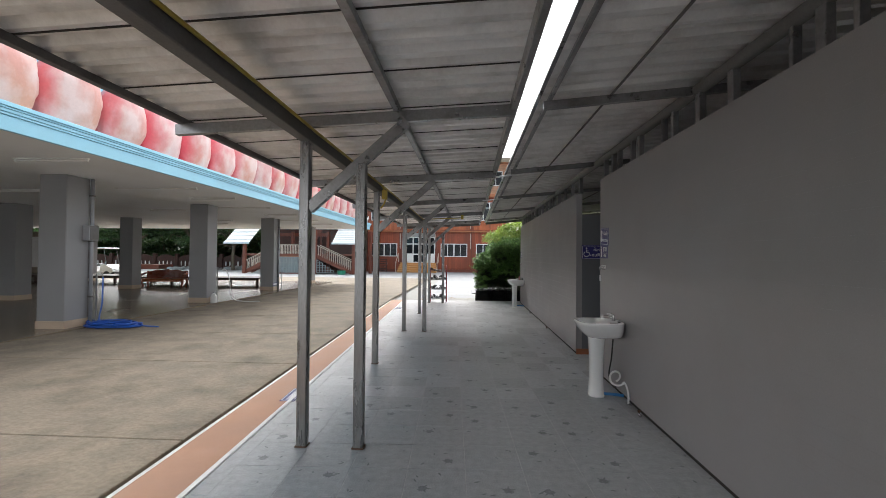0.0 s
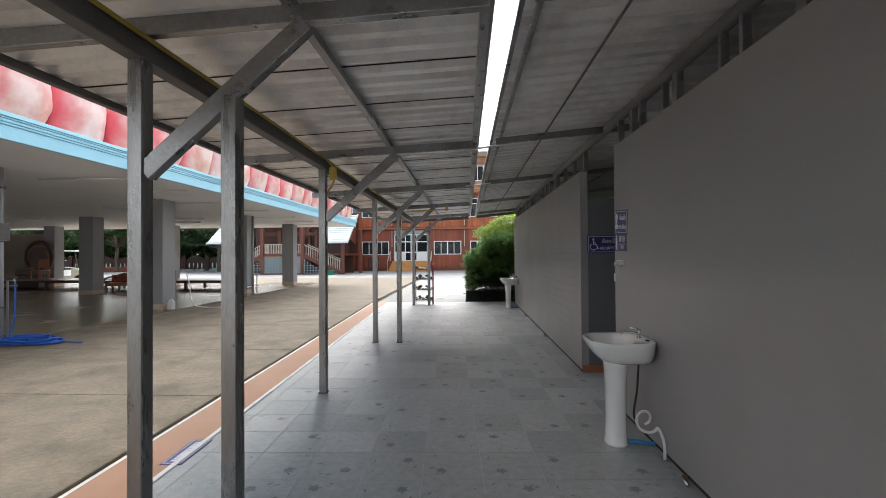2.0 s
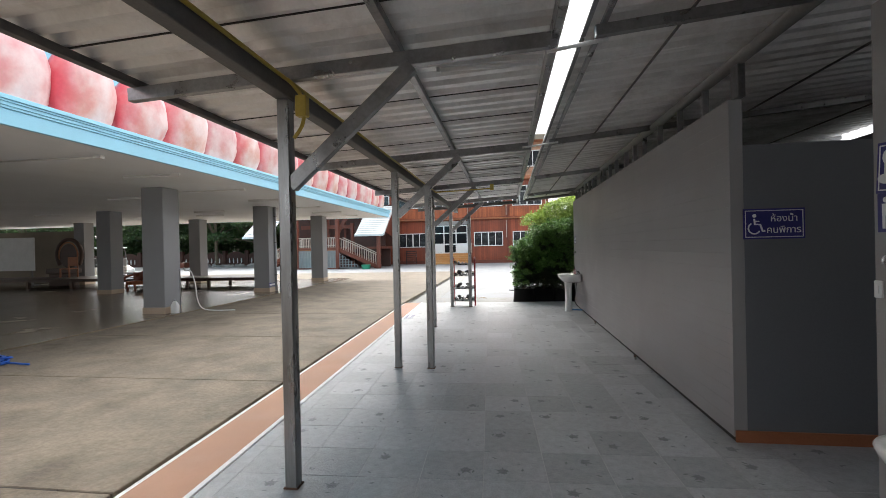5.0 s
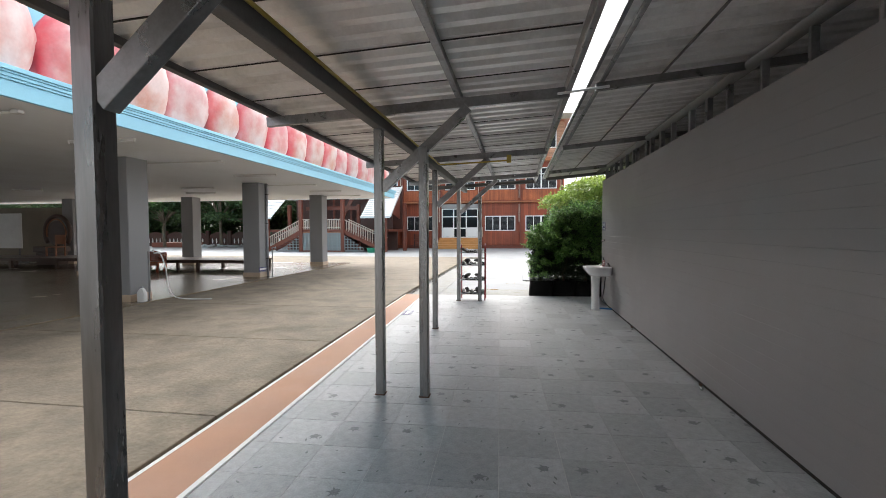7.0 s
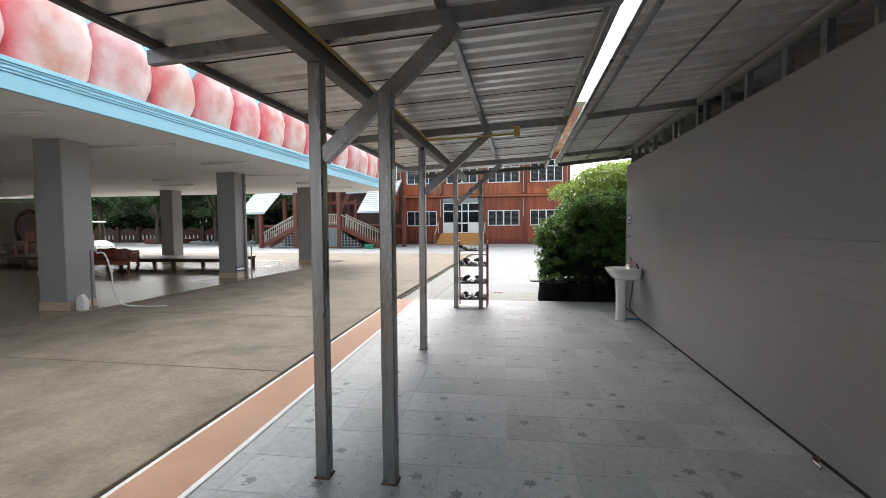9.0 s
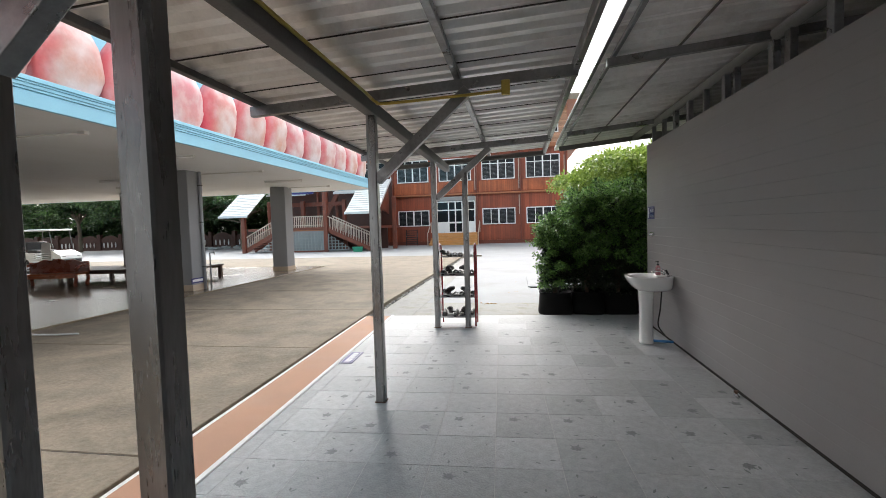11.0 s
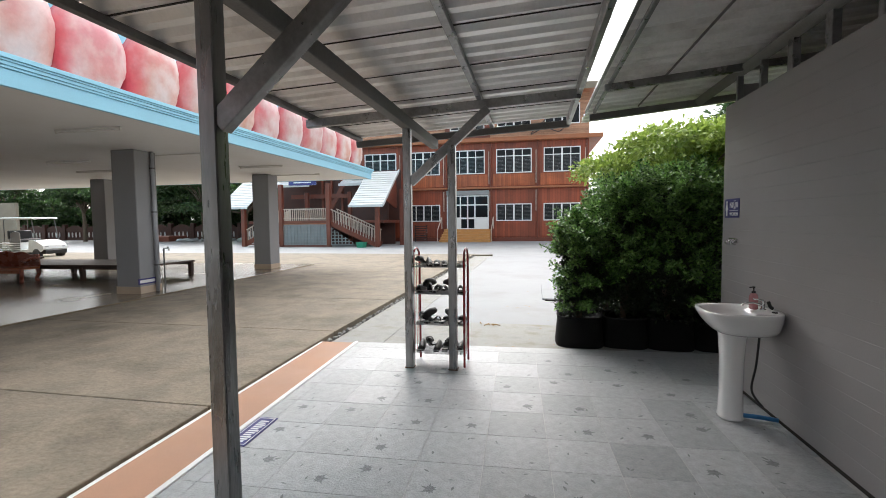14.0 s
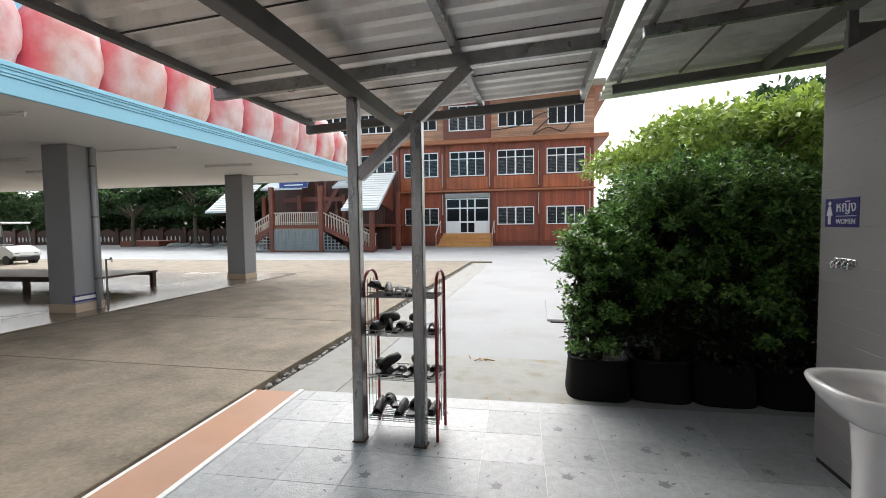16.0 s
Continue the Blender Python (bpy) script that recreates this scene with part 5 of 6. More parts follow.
# ---- stair pavilion in front ----
PY = 36.4
pav = thing("stair_pavilion", (-14.3, PY, GZ), "raised red-brown timber pavilion with stairs, railings and white roofs", "pavilion")
part("deck", bx(-19.2, -9.6, PY + 1.2, PY + 7.2, 1.42, 1.6, bevel=0.02), M_BROWN, pav)
part("deck", bx(-16.1, -12.7, PY, PY + 1.2, 1.42, 1.6, bevel=0.02), M_BROWN, pav)
# Rear, side and lower walls carry the pavilion's inner shade in their colour.
part("rear_wall", bx(-19.0, -9.6, PY + 5.2, PY + 5.35, 1.6, 5.2), M_SHADE, pav, "boarded rear wall coloured dark for the shaded interior")
for x in (-15.2, -14.5, -13.7, -11.9, -10.6):
    part("inner_post", bx(x - 0.08, x + 0.08, PY + 4.2, PY + 4.36, 1.6, 5.0, bevel=0.01), M_BROWN, pav)
part("inner_stair", beam(bmesh.new(), (-14.9, PY + 4.0, 1.7), (-13.2, PY + 4.0, 4.6), 0.1, 0.3, 0), M_BROWN, pav)
part("inner_rail", bx(-17.5, -10.5, PY + 3.9, PY + 3.96, 3.2, 3.5), M_BROWN, pav)
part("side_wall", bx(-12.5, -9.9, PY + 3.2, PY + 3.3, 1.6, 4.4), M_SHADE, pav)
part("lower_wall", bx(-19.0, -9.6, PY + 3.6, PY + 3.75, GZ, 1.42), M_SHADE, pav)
posts = [(-18.7, 0.0), (-16.0, 0.0), (-12.75, 0.0), (-9.55, 0.0), (-18.7, 3.4), (-16.0, 3.4), (-12.75, 3.4), (-8.7, 2.4)]
for x, dy in posts:
    part("post", bx(x - 0.13, x + 0.13, PY + dy - 0.13, PY + dy + 0.13, GZ, 3.6 if dy else (3.9 if abs(x + 14.4) < 2 else 2.5), bevel=0.02), M_BROWN, pav)


def lattice(x0, x1, z0, z1a, z1b, y, name="vent_panel"):
    """Grey square vent blocks under the deck; the top may slope with the stairs."""
    b = bmesh.new()
    n = int((x1 - x0) / 0.22)
    for k in range(n + 1):
        x = x0 + k * (x1 - x0) / n
        zt = z1a + (z1b - z1a) * k / n
        box(b, x - 0.022, x + 0.022, y - 0.03, y + 0.03, z0, max(zt, z0 + 0.05))
    z = z0
    while z < max(z1a, z1b):
        a, c = x0, x1
        if z1a > z1b and z > z1b:
            c = x0 + (x1 - x0) * (z1a - z) / (z1a - z1b)
        if z1b > z1a and z > z1a:
            a = x0 + (x1 - x0) * (z - z1a) / (z1b - z1a)
        box(b, a, c, y - 0.025, y + 0.025, z - 0.022, z + 0.022)
        z += 0.2
    part(name, b, M_LATTICE, pav, "grey vent-block panel")


lattice(-15.85, -12.9, GZ + 0.12, 1.3, 1.3, PY)
lattice(-12.6, -11.2, GZ + 0.12, 1.15, 0.25, PY)
lattice(-17.4, -16.15, GZ + 0.12, 0.25, 1.15, PY)
part("vent_backing", bx(-15.9, -12.85, PY + 0.04, PY + 0.07, GZ, 1.4), M_COLUMN, pav, "grey wall behind the vent blocks")
part("ledge", bx(-15.85, -12.9, PY - 0.06, PY - 0.032, 1.36, 1.42), M_BAND, pav, "orange ledge")
part("plinth", bx(-16.0, -12.75, PY - 0.05, PY + 0.05, GZ, GZ + 0.1), M_BROWN, pav)


def stairs(x_top, x_bot, y0, y1):
    n = 8
    for k in range(n):
        xa = x_top + (x_bot - x_top) * k / n
        xb = x_top + (x_bot - x_top) * (k + 1) / n
        part("tread", bx(min(xa, xb), max(xa, xb), y0, y1, 1.42 - (k + 1) * 0.17, 1.46 - (k + 1) * 0.17), M_BROWN, pav)
    for y in (y0, y1):
        part("stringer", beam(bmesh.new(), (x_top, y, 1.45), (x_bot, y, GZ + 0.12), 0.07, 0.28, 0), M_BROWN, pav)
        part("handrail", beam(bmesh.new(), (x_top, y, 2.35), (x_bot, y, 0.98), 0.06, 0.06, 0), M_RAIL, pav)
        for k in range(17):
            f = (k + 0.5) / 17
            x, z = x_top + (x_bot - x_top) * f, 1.5 + (GZ + 0.12 - 1.5) * f
            part("baluster", bx(x - 0.02, x + 0.02, y - 0.02, y + 0.02, z + 0.1, z + 0.88), M_RAIL, pav)


stairs(-12.75, -9.7, PY + 0.05, PY + 1.15)
stairs(-16.0, -18.7, PY + 0.05, PY + 1.15)
part("handrail", bx(-16.0, -12.75, PY - 0.03, PY + 0.03, 2.3, 2.36), M_RAIL, pav)
part("handrail", bx(-16.0, -12.75, PY - 0.025, PY + 0.025, 1.72, 1.76), M_RAIL, pav)
for k in range(24):
    x = -15.9 + k * 3.1 / 23
    part("baluster", bx(x - 0.02, x + 0.02, PY - 0.02, PY + 0.02, 1.6, 2.32), M_RAIL, pav)


def white_roof(x0, x1, y0, y1, z0, z1, name="roof"):
    """A tiled slope rising from y0 to y1, made of overlapping courses."""
    n = 15
    for k in range(n):
        a, b2 = k / n, (k + 1) / n
        ya, yb = y0 + (y1 - y0) * a, y0 + (y1 - y0) * b2 + 0.05
        za, zb = z0 + (z1 - z0) * a, z0 + (z1 - z0) * b2
        b = bmesh.new()
        loft(b, [[(x, ya, za), (x, yb, zb), (x, yb, zb + 0.02), (x, ya, za + 0.045)] for x in (x0, x1)])
        bmesh.ops.recalc_face_normals(b, faces=b.faces)
        part("roof_course", b, M_ROOFWHITE, pav, "white roof tiles")
    part("eave", bx(x0 - 0.03, x1 + 0.03, y0 - 0.04, y0 - 0.002, z0 - 0.1, z0 + 0.05), M_ROOFWHITE, pav)


white_roof(-11.2, -9.05, PY - 0.5, PY + 2.9, 2.48, 4.85)
white_roof(-20.2, -18.1, PY - 0.5, PY + 2.2, 2.48, 4.3)
white_roof(-13.2, -10.9, PY + 2.6, PY + 4.6, 4.05, 5.0)
white_roof(-18.4, -15.4, PY + 2.6, PY + 4.6, 4.05, 5.0)
part("bargeboard", beam(bmesh.new(), (-9.0, PY - 0.5, 2.5), (-9.0, PY + 2.9, 4.9), 0.05, 0.18, 0), M_ROOFWHITE, pav)
part("gable_wall", loft(bmesh.new(), [[(x, PY + 0.3, 2.9), (x, PY + 2.9, 2.4), (x, PY + 2.9, 4.7)] for x in (-9.3, -9.2)]), M_BROWN, pav)
s = sign_panel("pavilion_sign", 1.9, 0.36, "blue name sign hanging under the pavilion roof", border=True)
part("illegible_line", bx(-0.6, 0.6, -0.03, 0.03, 0, 0.004), M_SIGNWHITE, s)
s.matrix_world = Matrix.Translation((-14.4, PY - 0.16, 3.98)) @ FACE_SOUTH
for x in (-15.2, -13.6):
    b = bmesh.new()
    part("sign_hanger", tube(b, [(x, PY - 0.15, 4.1), (x, PY - 0.12, 4.4)], 0.02, 6), M_BROWN, pav)
part("front_beam", bx(-16.2, -12.6, PY - 0.1, PY + 0.1, 4.3, 4.5), M_BROWN, pav)
tb = thing("green_crate", (-10.4, 35.9, GZ), "green plastic crate on the paving", "crate")
part("tub", loft(bmesh.new(), [oval(-10.3, 35.6, GZ + z, rx, rx * 0.7, 16, 3) for z, rx in ((0, 0.28), (0.3, 0.34), (0.33, 0.35))]), M_GREENPLASTIC, tb)
mt = thing("metal_gate_leaf", (-8.0, 41, GZ), "dark metal grille leaning against the wall", "grille")
b = bmesh.new()
for k in range(7):
    beam(b, (-8.9, 42.9 + 0.0, 0.1 + k * 0.17), (-8.0, 42.9, 0.1 + k * 0.17), 0.05, 0.06, 0)
beam(b, (-8.9, 42.9, GZ), (-8.9, 42.9, 1.2), 0.05, 0.05, 0)
beam(b, (-8.0, 42.9, GZ), (-8.0, 42.9, 1.2), 0.05, 0.05, 0)
part("grille", b, M_LOUVRE, mt)

# ---- far left: wall, fence, clutter ----
setting("boundary_wall", bx(-60, -34, 34.0, 34.2, GZ, 3.0), M_CREAM, "stained cream plaster boundary wall", category="wall")
fence = thing("boundary_fence", (-40, 47.5, GZ), "low red-brown fence with white balusters", "fence")
x = -62.0
k = 0
while x < -21:
    # Fence timber is coloured darker to paint in the trees' shade.
    part("fence_post", bx(x - 0.2, x + 0.2, 47.4, 47.8, GZ, 1.55, bevel=0.04), M_SHADE, fence)
    part("fence_panel", loft(bmesh.new(), [[(x + 0.2 + 2.1 * i / 8, y, z) for i, z in list(enumerate([1.1 + 0.35 * math.sin(math.pi * i / 8) for i in range(9)])) + [(8, GZ), (0, GZ)]] for y in (47.55, 47.65)]), M_SHADE, fence)
    for i in range(4):
        part("fence_baluster", tube(bmesh.new(), [(x + 0.55 + i * 0.45, 47.5, 0.25), (x + 0.55 + i * 0.45, 47.5, 0.5), (x + 0.55 + i * 0.45, 47.5, 0.75)], [0.045, 0.075, 0.04], 8), M_FRAME, fence)
    x += 2.5
    k += 1
pl = thing("brick_planter", (-33, 44, GZ), "low red brick planter at the edge of the paving", "planter")
part("box", bx(-35.5, -31.5, 44.0, 46.2, GZ, 0.42, bevel=0.03), M_BROWN, pl)
rr = random.Random(21)
b = bmesh.new()
for i in range(46):
    m = bmesh.ops.create_icosphere(b, subdivisions=1, radius=rr.uniform(0.12, 0.4))
    o = Vector((rr.uniform(-31, -21.5), rr.uniform(43.5, 46.5), GZ + 0.1))
    sc = Vector((rr.uniform(0.7, 1.6), rr.uniform(0.7, 1.2), rr.uniform(0.4, 1.0)))
    for v in m["verts"]:
        v.co = Vector((v.co.x * sc.x, v.co.y * sc.y, v.co.z * sc.z)) + o
tagged(part("stone_heap", b, M_LATTICE, None, "heap of grey stones and garden clutter under the trees"), "", "stones", "", "stuff")

# ---- leaves ----


def leaves(blobs, n, size, seed, droop=0.25):
    """Leaves spread over and inside blobs (centre, radii); each leaf is a folded diamond."""
    r = np.random.RandomState(seed)
    vol = np.array([b[1][0] * b[1][1] + b[1][2] * b[1][0] for b in blobs])
    pick = r.choice(len(blobs), n, p=vol / vol.sum())
    c = np.array([b[0] for b in blobs])[pick]
    rad = np.array([b[1] for b in blobs])[pick]
    d = r.normal(size=(n, 3))
    d /= np.linalg.norm(d, axis=1)[:, None]
    d[:, 2] = np.where(d[:, 2] < -0.4, -d[:, 2] * 0.6, d[:, 2])
    f = r.uniform(0.62, 1.04, n) ** 0.8
    lump = 1 + 0.16 * np.sin(d[:, 0] * 9 + c[:, 1] * 3) * np.cos(d[:, 1] * 8 + c[:, 0] * 5) + 0.10 * np.sin(d[:, 2] * 14 + c[:, 0] * 2)
    p = c + d * rad * (f * lump)[:, None]
    ax = d + r.normal(scale=0.7, size=(n, 3))
    ax[:, 2] -= droop
    ax /= np.linalg.norm(ax, axis=1)[:, None]
    sd = np.cross(ax, np.array([0, 0, 1.0]) + r.normal(scale=0.45, size=(n, 3)))
    sd /= np.linalg.norm(sd, axis=1)[:, None]
    up = np.cross(sd, ax)
    L = size * r.uniform(0.6, 1.3, n)[:, None]
    W = L * 0.30
    V = np.stack([p, p + ax * L * 0.5 + sd * W + up * L * 0.08, p + ax * L, p + ax * L * 0.5 - sd * W + up * L * 0.08], 1).reshape(-1, 3)
    i = np.arange(n) * 4
    F = np.concatenate([np.stack([i, i + 1, i + 2], 1), np.stack([i, i + 2, i + 3], 1)])
    me = bpy.data.meshes.new("crown")
    me.from_pydata(V.tolist(), [], F.tolist())
    return me


def limbs(bm, base, tips, r0):
    for tx, ty, tz in tips:
        mid = (base[0] + (tx - base[0]) * 0.35, base[1] + (ty - base[1]) * 0.35, base[2] + (tz - base[2]) * 0.55)
        tube(bm, smooth_path([base, mid, (tx, ty, tz)], 4), [r0 * (1 - 0.09 * k) for k in range(9)], 7)


# hedge in black tubs
def tub(x, y, r=0.22, h=0.34):
    return loft(bmesh.new(), [oval(x, y, GZ + z, rr_, rr_, 28, 3.6) for z, rr_ in ((0.0, r * 1.04), (0.02, r * 1.06), (h - 0.03, r * 0.95), (h - 0.028, r * 0.99), (h, r * 0.99), (h, r * 0.92), (h - 0.06, r * 0.88))])


brng = random.Random(17)


def branch_sprays(r, base, axis, length, n):
    """Leaf clumps strung along a bent shoot, thinning towards its tip."""
    out = []
    p, d = Vector(base), Vector(axis).normalized()
    for q in range(n):
        d = (d + Vector((r.uniform(-0.25, 0.25), r.uniform(-0.25, 0.25), r.uniform(-0.05, 0.28)))).normalized()
        p = p + d * (length / n)
        s = 0.085 * (1 - 0.6 * q / n) * r.uniform(0.75, 1.25)
        out.append(((p.x, p.y, p.z), (s, s, s * 0.8)))
    return out


# x, y, crown top, tub radius, spread of the crown
hedge_spots = [(0.38, 15.72, 1.42, 0.265, 0.27), (0.90, 15.76, 1.80, 0.25, 0.40), (1.40, 15.76, 1.86, 0.25, 0.46), (1.91, 15.78, 1.78, 0.25, 0.46), (2.42, 15.76, 1.86, 0.25, 0.46), (0.76, 16.22, 1.86, 0.25, 0.36), (1.18, 16.26, 2.0, 0.25, 0.44), (1.69, 16.28, 1.98, 0.25, 0.46), (2.20, 16.28, 1.98, 0.25, 0.46), (2.86, 15.9, 1.9, 0.27, 0.46)]
for n_, (x, y, hgt, tr0, wide) in enumerate(hedge_spots):
    sh = thing("potted_shrub", (x, y, GZ), "dense green shrub growing in a black plastic tub", "shrub", "hedge of potted shrubs")
    part("tub", tub(x, y, tr0, 0.36), M_TUB, sh, "black plastic tub", smooth=True)
    stem = bmesh.new()
    tops = [(x + brng.uniform(-0.3, 0.3), y + brng.uniform(-0.2, 0.2), hgt * brng.uniform(0.6, 0.9)) for _ in range(7)]
    limbs(stem, (x, y, GZ + 0.2), tops, 0.022)
    part("stem", stem, M_BARK, sh, smooth=True)
    core, sprays = [], []
    for k in range(13):
        f = k / 12
        z = 0.36 + (hgt - 0.62) * f
        wid = wide * (0.72 + 0.28 * math.sin(math.pi * f ** 0.8)) * (1 - 0.35 * max(0.0, f - 0.6))
        core.append(((x + 0.02 + brng.uniform(-0.13, 0.13), y + brng.uniform(-0.10, 0.12), z), (wid * brng.uniform(0.65, 0.95), wid * 0.8, brng.uniform(0.16, 0.26))))
    # leafy shoots standing out of the mass, most of them in its upper half
    for k in range(85):
        c, rad = core[min(12, 2 + int(11 * brng.random() ** 0.6))]
        a, e = brng.uniform(0, 6.28), brng.uniform(-0.5, 1.1)
        d = Vector((math.cos(a) * math.cos(e), math.sin(a) * math.cos(e), math.sin(e)))
        at = (c[0] + d.x * rad[0] * 0.85, c[1] + d.y * rad[1] * 0.85, c[2] + d.z * rad[2] * 0.85)
        sprays += branch_sprays(brng, at, (d.x, d.y, d.z + 0.25), brng.uniform(0.12, 0.34), 4)
    for k in range(12):
        at = (x + brng.uniform(-wide, wide) * 0.85, y + brng.uniform(-0.3, 0.25), hgt - brng.uniform(0.15, 0.5))
        sprays += branch_sprays(brng, at, (brng.uniform(-0.5, 0.5), brng.uniform(-0.5, 0.3), 1.0), brng.uniform(0.25, 0.55), 6)
    # Core leaves are coloured dark to paint the shade inside the hedge.
    part("inner_foliage", leaves(core, 9000, 0.05, 40 + n_), M_BUSH_SHADED, sh, "inner leaves coloured dark for the shade inside the crown")
    part("crown", leaves(sprays, 19000, 0.046, 140 + n_, droop=0.1), M_BUSH, sh)


def tree(x, y, h, spread, seed, n, size, material, label, group, trunk=0.14, flat=0.55):
    r = random.Random(seed)
    t = thing("tree", (x, y, GZ), label, "tree", group)
    tips = []
    blobs = []
    for k in range(13):
        a, q = r.uniform(0, 6.28), math.sqrt(r.uniform(0.05, 1)) * spread
        z = h * r.uniform(0.45, 0.95) - 0.12 * q * q / spread
        tips.append((x + q * math.cos(a), y + q * math.sin(a), z))
        rad = spread * r.uniform(0.28, 0.46)
        blobs.append(((x + q * math.cos(a), y + q * math.sin(a), z), (rad, rad, rad * flat)))
    tr = bmesh.new()
    tube(tr, smooth_path([(x, y, GZ), (x + r.uniform(-0.1, 0.1), y, h * 0.2), (x + r.uniform(-0.15, 0.15), y, h * 0.42)], 4), [trunk * (1.15 - 0.04 * k) for k in range(9)], 9)
    limbs(tr, (x, y, h * 0.36), tips, trunk * 0.5)
    part("trunk", tr, M_BARK, t, smooth=True)
    part("crown", leaves(blobs, n, size, seed), material, t)
    return t


tree(1.75, 17.4, 2.95, 1.3, 4, 17000, 0.075, M_TREE, "light green leafy tree just behind the hedge", "trees beside the walkway", trunk=0.07, flat=0.55)
tree(3.0, 18.4, 3.15, 1.8, 5, 28000, 0.085, M_TREE, "light green broad-leaved tree behind the hedge", "trees beside the walkway", flat=0.4)
tree(4.4, 17.2, 3.1, 1.6, 6, 22000, 0.085, M_TREE, "light green broad-leaved tree behind the hedge", "trees beside the walkway", flat=0.4)
tree(6.3, 21.5, 4.5, 2.4, 7, 13000, 0.16, M_FARTREE, "dark green tree behind the hedge", "trees beside the walkway")
tree(4.4, 23.5, 3.8, 1.9, 8, 16000, 0.12, M_TREE, "light green broad-leaved tree behind the hedge", "trees beside the walkway", flat=0.4)
tree(8.5, 26.0, 6.0, 2.6, 9, 10000, 0.2, M_FARTREE, "dark green tree behind the hedge", "trees beside the walkway")
tr_ = random.Random(33)
x = -66.0
k = 0
while x < -19.5:
    tree(x, 52 + tr_.uniform(-2.5, 4), tr_.uniform(6.0, 8.5), tr_.uniform(3.0, 4.2), 60 + k, 8000, 0.36, M_FARTREE, "dark leafy tree behind the boundary fence", "trees behind the fence", 0.2, 0.42)
    x += 4.1
    k += 1
for k, (x, y, h) in enumerate(((-23.5, 43.5, 6.2), (-28.5, 44.8, 7.0), (-34.0, 44.0, 6.4), (-41.0, 44.6, 7.2), (-49.0, 44.0, 6.6))):
    tree(x, y, h, 3.4, 120 + k, 9000, 0.30, M_FARTREE, "spreading dark green tree over the edge of the paving", "trees along the paving", 0.16, 0.3)
x = -64.0
k = 0
while x < -20:
    sh = thing("undergrowth", (x, 49.5, GZ), "dense dark shrubbery behind the boundary fence", "shrubbery", "shrubbery behind the fence")
    blobs = [((x + tr_.uniform(-1.8, 1.8), 49.6 + tr_.uniform(-0.6, 1.2), tr_.uniform(0.4, 2.8)), (tr_.uniform(0.8, 1.6), 0.8, tr_.uniform(0.4, 0.9))) for _ in range(16)]
    part("crown", leaves(blobs, 4200, 0.34, 200 + k), M_FARTREE, sh)
    part("stem", tube(bmesh.new(), smooth_path([(x, 49.8, GZ), (x + 0.2, 49.8, 1.5), (x - 0.1, 49.8, 3.5)], 4), 0.08, 7), M_BARK, sh)
    x += 3.2
    k += 1
for k in range(5):
    tree(-50 + k * 5.5, 60, 9.5, 4.5, 90 + k, 4500, 0.55, M_FARTREE, "tall dark tree in the back row", "trees behind the fence", 0.25, 0.6)

# scraps on the paving
b = bmesh.new()
lrng = random.Random(8)
for i in range(60):
    x, y = lrng.uniform(-1.8, 0.9), 15.3 + lrng.random() ** 2 * 5
    s, a = lrng.uniform(0.008, 0.03), lrng.uniform(0, 6.28)
    vs = [b.verts.new((x + s * c * math.cos(a) - s * d * 0.5 * math.sin(a), y + s * c * math.sin(a) + s * d * 0.5 * math.cos(a), GROUND_Z + 0.010 + lrng.uniform(0, 0.006))) for c, d in ((-1, 0), (0, -1), (1, 0), (0, 1))]
    b.faces.new(vs)
for i in range(4):
    x, y = -0.86 + lrng.gauss(0, 0.07), 16.55 + lrng.gauss(0, 0.06)
    tube(b, smooth_path([(x, y, GROUND_Z + 0.012), (x + lrng.uniform(-0.06, 0.06), y + lrng.uniform(-0.05, 0.05), GROUND_Z + 0.025), (x + lrng.uniform(-0.1, 0.1), y + lrng.uniform(-0.07, 0.07), GROUND_Z + 0.012)], 3), 0.006, 5)
tagged(part("leaf_litter", b, M_OCHRE, None, "scattered dry ochre leaf scraps on the paving"), "", "leaf litter", "", "stuff")
mn = thing("manhole_cover", (0.3, 19.7, GZ), "pale concrete cover slab lying on the paving", "cover")
part("slab", bx(0.0, 1.0, 18.7, 20.6, GZ, GZ + 0.035, bevel=0.006), M_GROUND, mn)
part("edge_dirt", bx(0.05, 1.02, 18.6, 18.69, GZ, GZ + 0.022), M_CRACK_SHADE, mn, "dark strip along the slab's edge")

# ---- walkway tiles, last ----
TILE, GAP = 0.395, 0.004
U0, V0 = 0.125, -0.21


def leaf_outline(cx, cy, s, ang, lobes):
    """A pointed leaf: a lobed maple for the large prints, a plain blade for the small."""
    if lobes < 5:
        pts = [(-1, 0), (-0.3, 0.34), (0.4, 0.26), (1, 0), (0.4, -0.26), (-0.3, -0.34)]
    else:
        pts = []
        for k, q in enumerate((1.0, 0.92, 0.62, 0.35, 0.62, 0.92)):
            a = k * math.pi / 3
            pts.append((q * math.cos(a), q * math.sin(a)))
            pts.append((0.45 * math.cos(a + 0.38), 0.45 * math.sin(a + 0.38)))
            pts.append((0.62 * math.cos(a + 0.55), 0.62 * math.sin(a + 0.55)))
            pts.append((0.42 * math.cos(a + 0.75), 0.42 * math.sin(a + 0.75)))
    c, d = math.cos(ang), math.sin(ang)
    return [(cx + s * (x * c - y * d), cy + s * (x * d + y * c)) for x, y in pts]


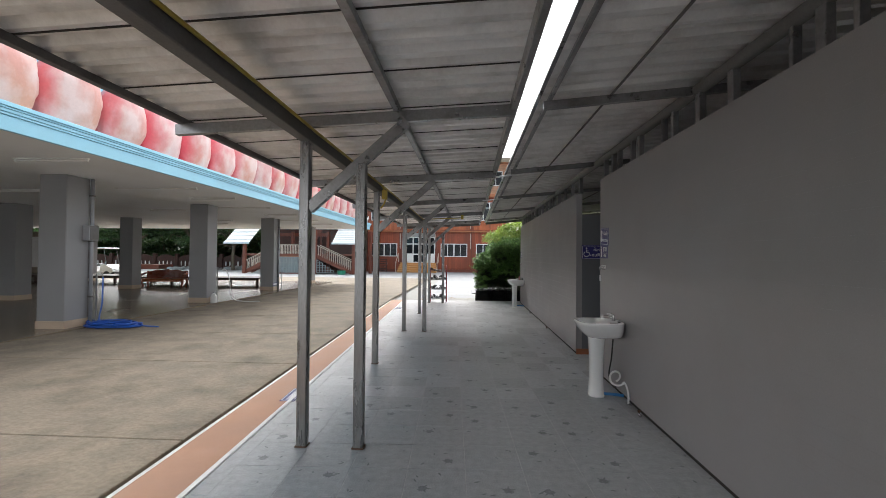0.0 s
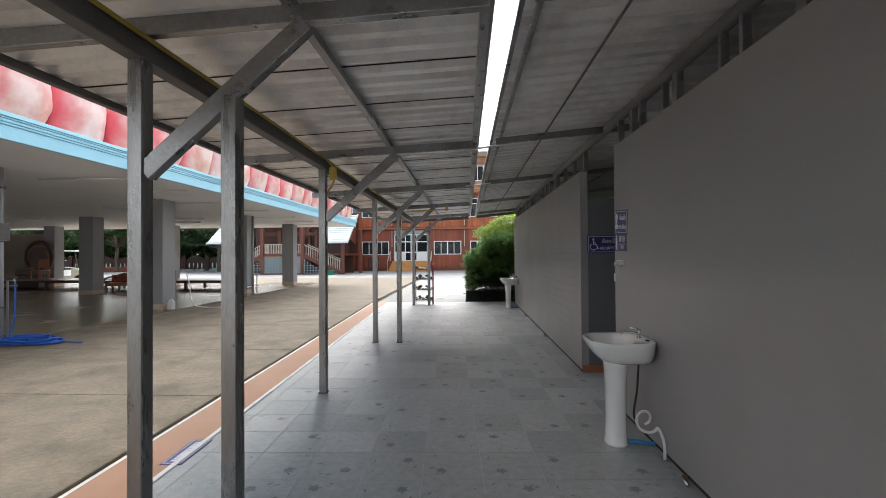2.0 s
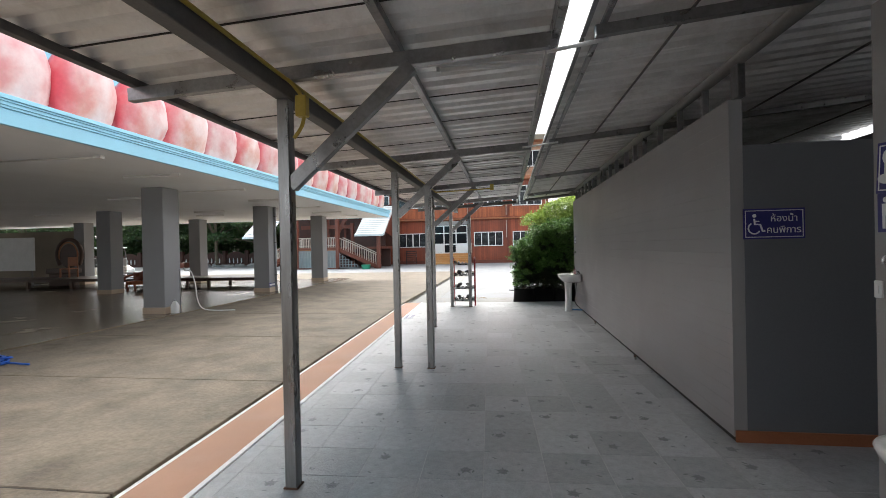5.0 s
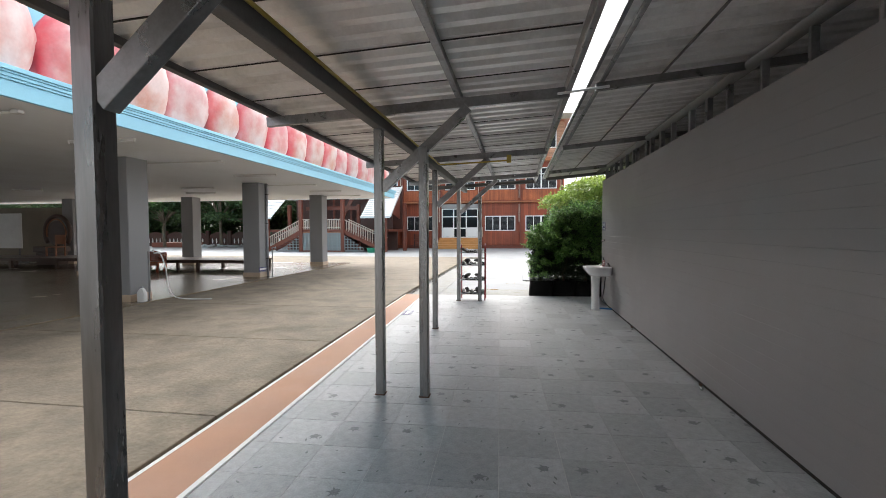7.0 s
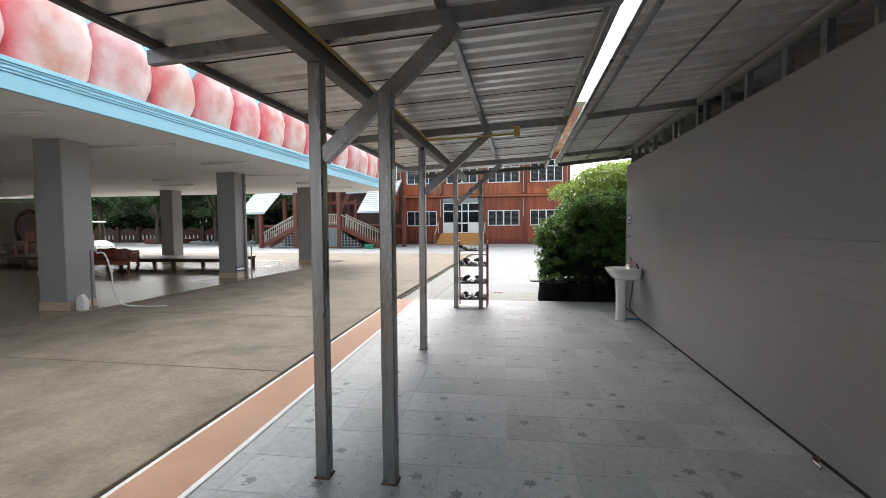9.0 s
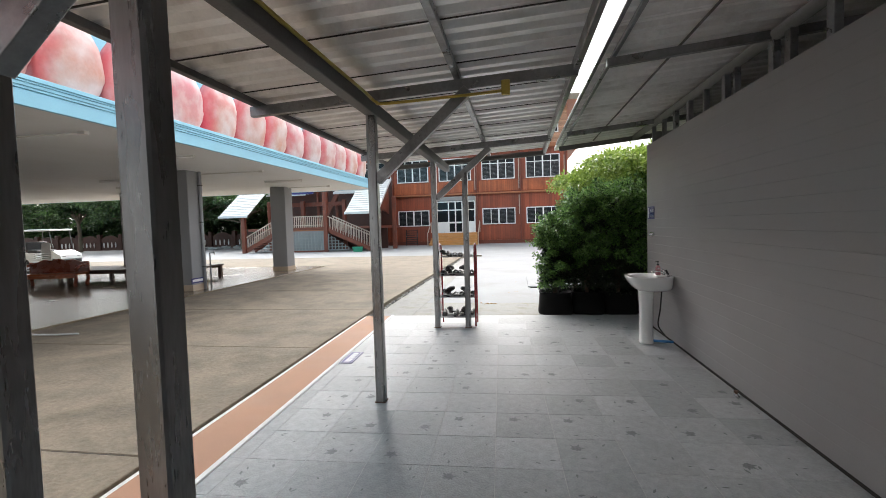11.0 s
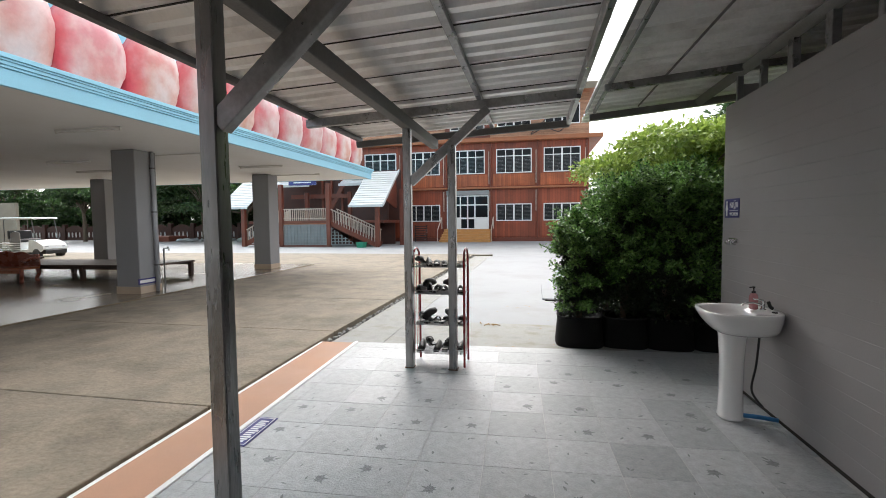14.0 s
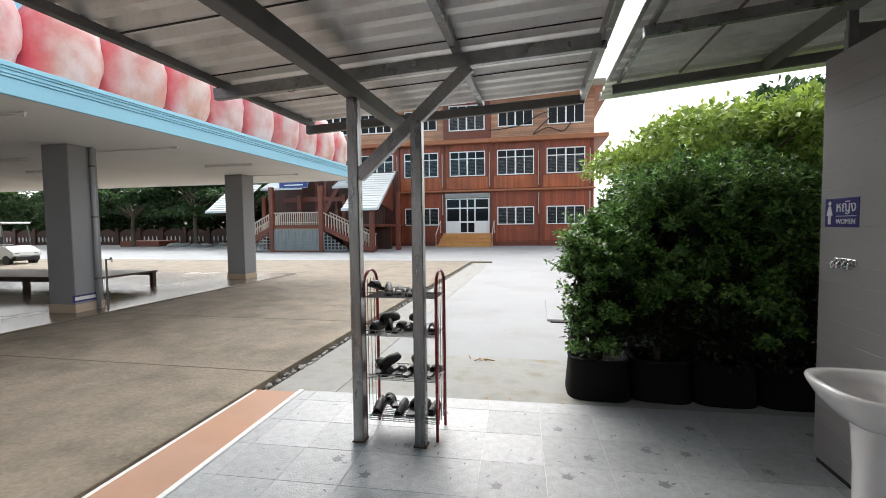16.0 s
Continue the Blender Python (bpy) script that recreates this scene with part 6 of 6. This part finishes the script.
def tile_mesh(w, d, seed):
    r = random.Random(seed)
    b = bmesh.new()
    h = 0.001
    lo, hi = [(-w / 2, -d / 2), (w / 2, -d / 2), (w / 2, d / 2), (-w / 2, d / 2)], [(-w / 2 + h, -d / 2 + h), (w / 2 - h, -d / 2 + h), (w / 2 - h, d / 2 - h), (-w / 2 + h, d / 2 - h)]
    loft(b, [[(x, y, -0.009) for x, y in lo], [(x, y, -h) for x, y in lo], [(x, y, 0.0) for x, y in hi]], cap0=False)
    if w > 0.3 and d > 0.3:
        spots = ([(r.choice((-1, 1)) * 0.07, r.choice((-1, 1)) * 0.08, 0.062, 5)] if seed % 5 < 3 else []) + [(r.uniform(-0.15, 0.15), r.uniform(-0.15, 0.15), r.uniform(0.014, 0.026), 3) for _ in range(3)]
        for cx, cy, s, lb in spots:
            vs = [b.verts.new((x, y, 0.0007)) for x, y in leaf_outline(cx, cy, s, r.uniform(0, 6.28), lb)]
            f = b.faces.new(vs)
            f.material_index = 1
            if f.normal.z < 0:
                f.normal_flip()
    me = mesh_of("tile", b)
    me.materials.append(M_TILE)
    me.materials.append(M_LEAFPRINT)
    return me


kinds = [tile_mesh(TILE - GAP, TILE - GAP, s) for s in range(10)]
cut_u = tile_mesh(U0 - GAP, TILE - GAP, 50)
cut_v = tile_mesh(TILE - GAP, -V0 - GAP, 51)
cut_c = tile_mesh(U0 - GAP, -V0 - GAP, 52)
trng = random.Random(77)
far_v, far_f, far_m = [], [], []
count = 0
for j in range(48):
    for i in range(-1, 20):
        w = U0 if i < 0 else TILE
        u = U0 / 2 if i < 0 else U0 + (i + 0.5) * TILE
        for_v = V0 - (j + 0.5 - 1) * TILE if j else V0 / 2
        at = GRID @ Vector((u, for_v, 0))
        in_passage = 5.5 < at.y < 7.1
        if at.x > (5.2 if in_passage else WALL_X + 0.17) or (at.x > 2.4 and not in_passage):
            if not (j == 0 or at.y > 14.75) or at.x > 3.2:
                continue
        me = cut_c if j == 0 and i < 0 else cut_v if j == 0 else (cut_u if i < 0 else trng.choice(kinds))
        m = Matrix.Translation(at) @ Matrix.Rotation(SKEW + (math.pi / 2 * trng.randrange(4) if me in kinds else 0), 4, "Z")
        near = 4.6 < at.y < 15.3 and -2.0 < at.x < 1.7 and i >= 0 and j > 0 and count < 300
        if near:
            t = new("tile", me)
            t.parent = floor
            t.matrix_world = m
            count += 1
        else:
            base = len(far_v)
            far_v += [tuple(m @ v.co) for v in me.vertices]
            far_f += [[base + q for q in p.vertices] for p in me.polygons]
            far_m += [p.material_index for p in me.polygons]
me = bpy.data.meshes.new("outer_tiles")
me.from_pydata(far_v, [], far_f)
me.materials.append(M_TILE)
me.materials.append(M_LEAFPRINT)
me.polygons.foreach_set("material_index", far_m)
ob = new("outer_tiles", me)
ob.parent = floor
tagged(ob, kind="stuff")
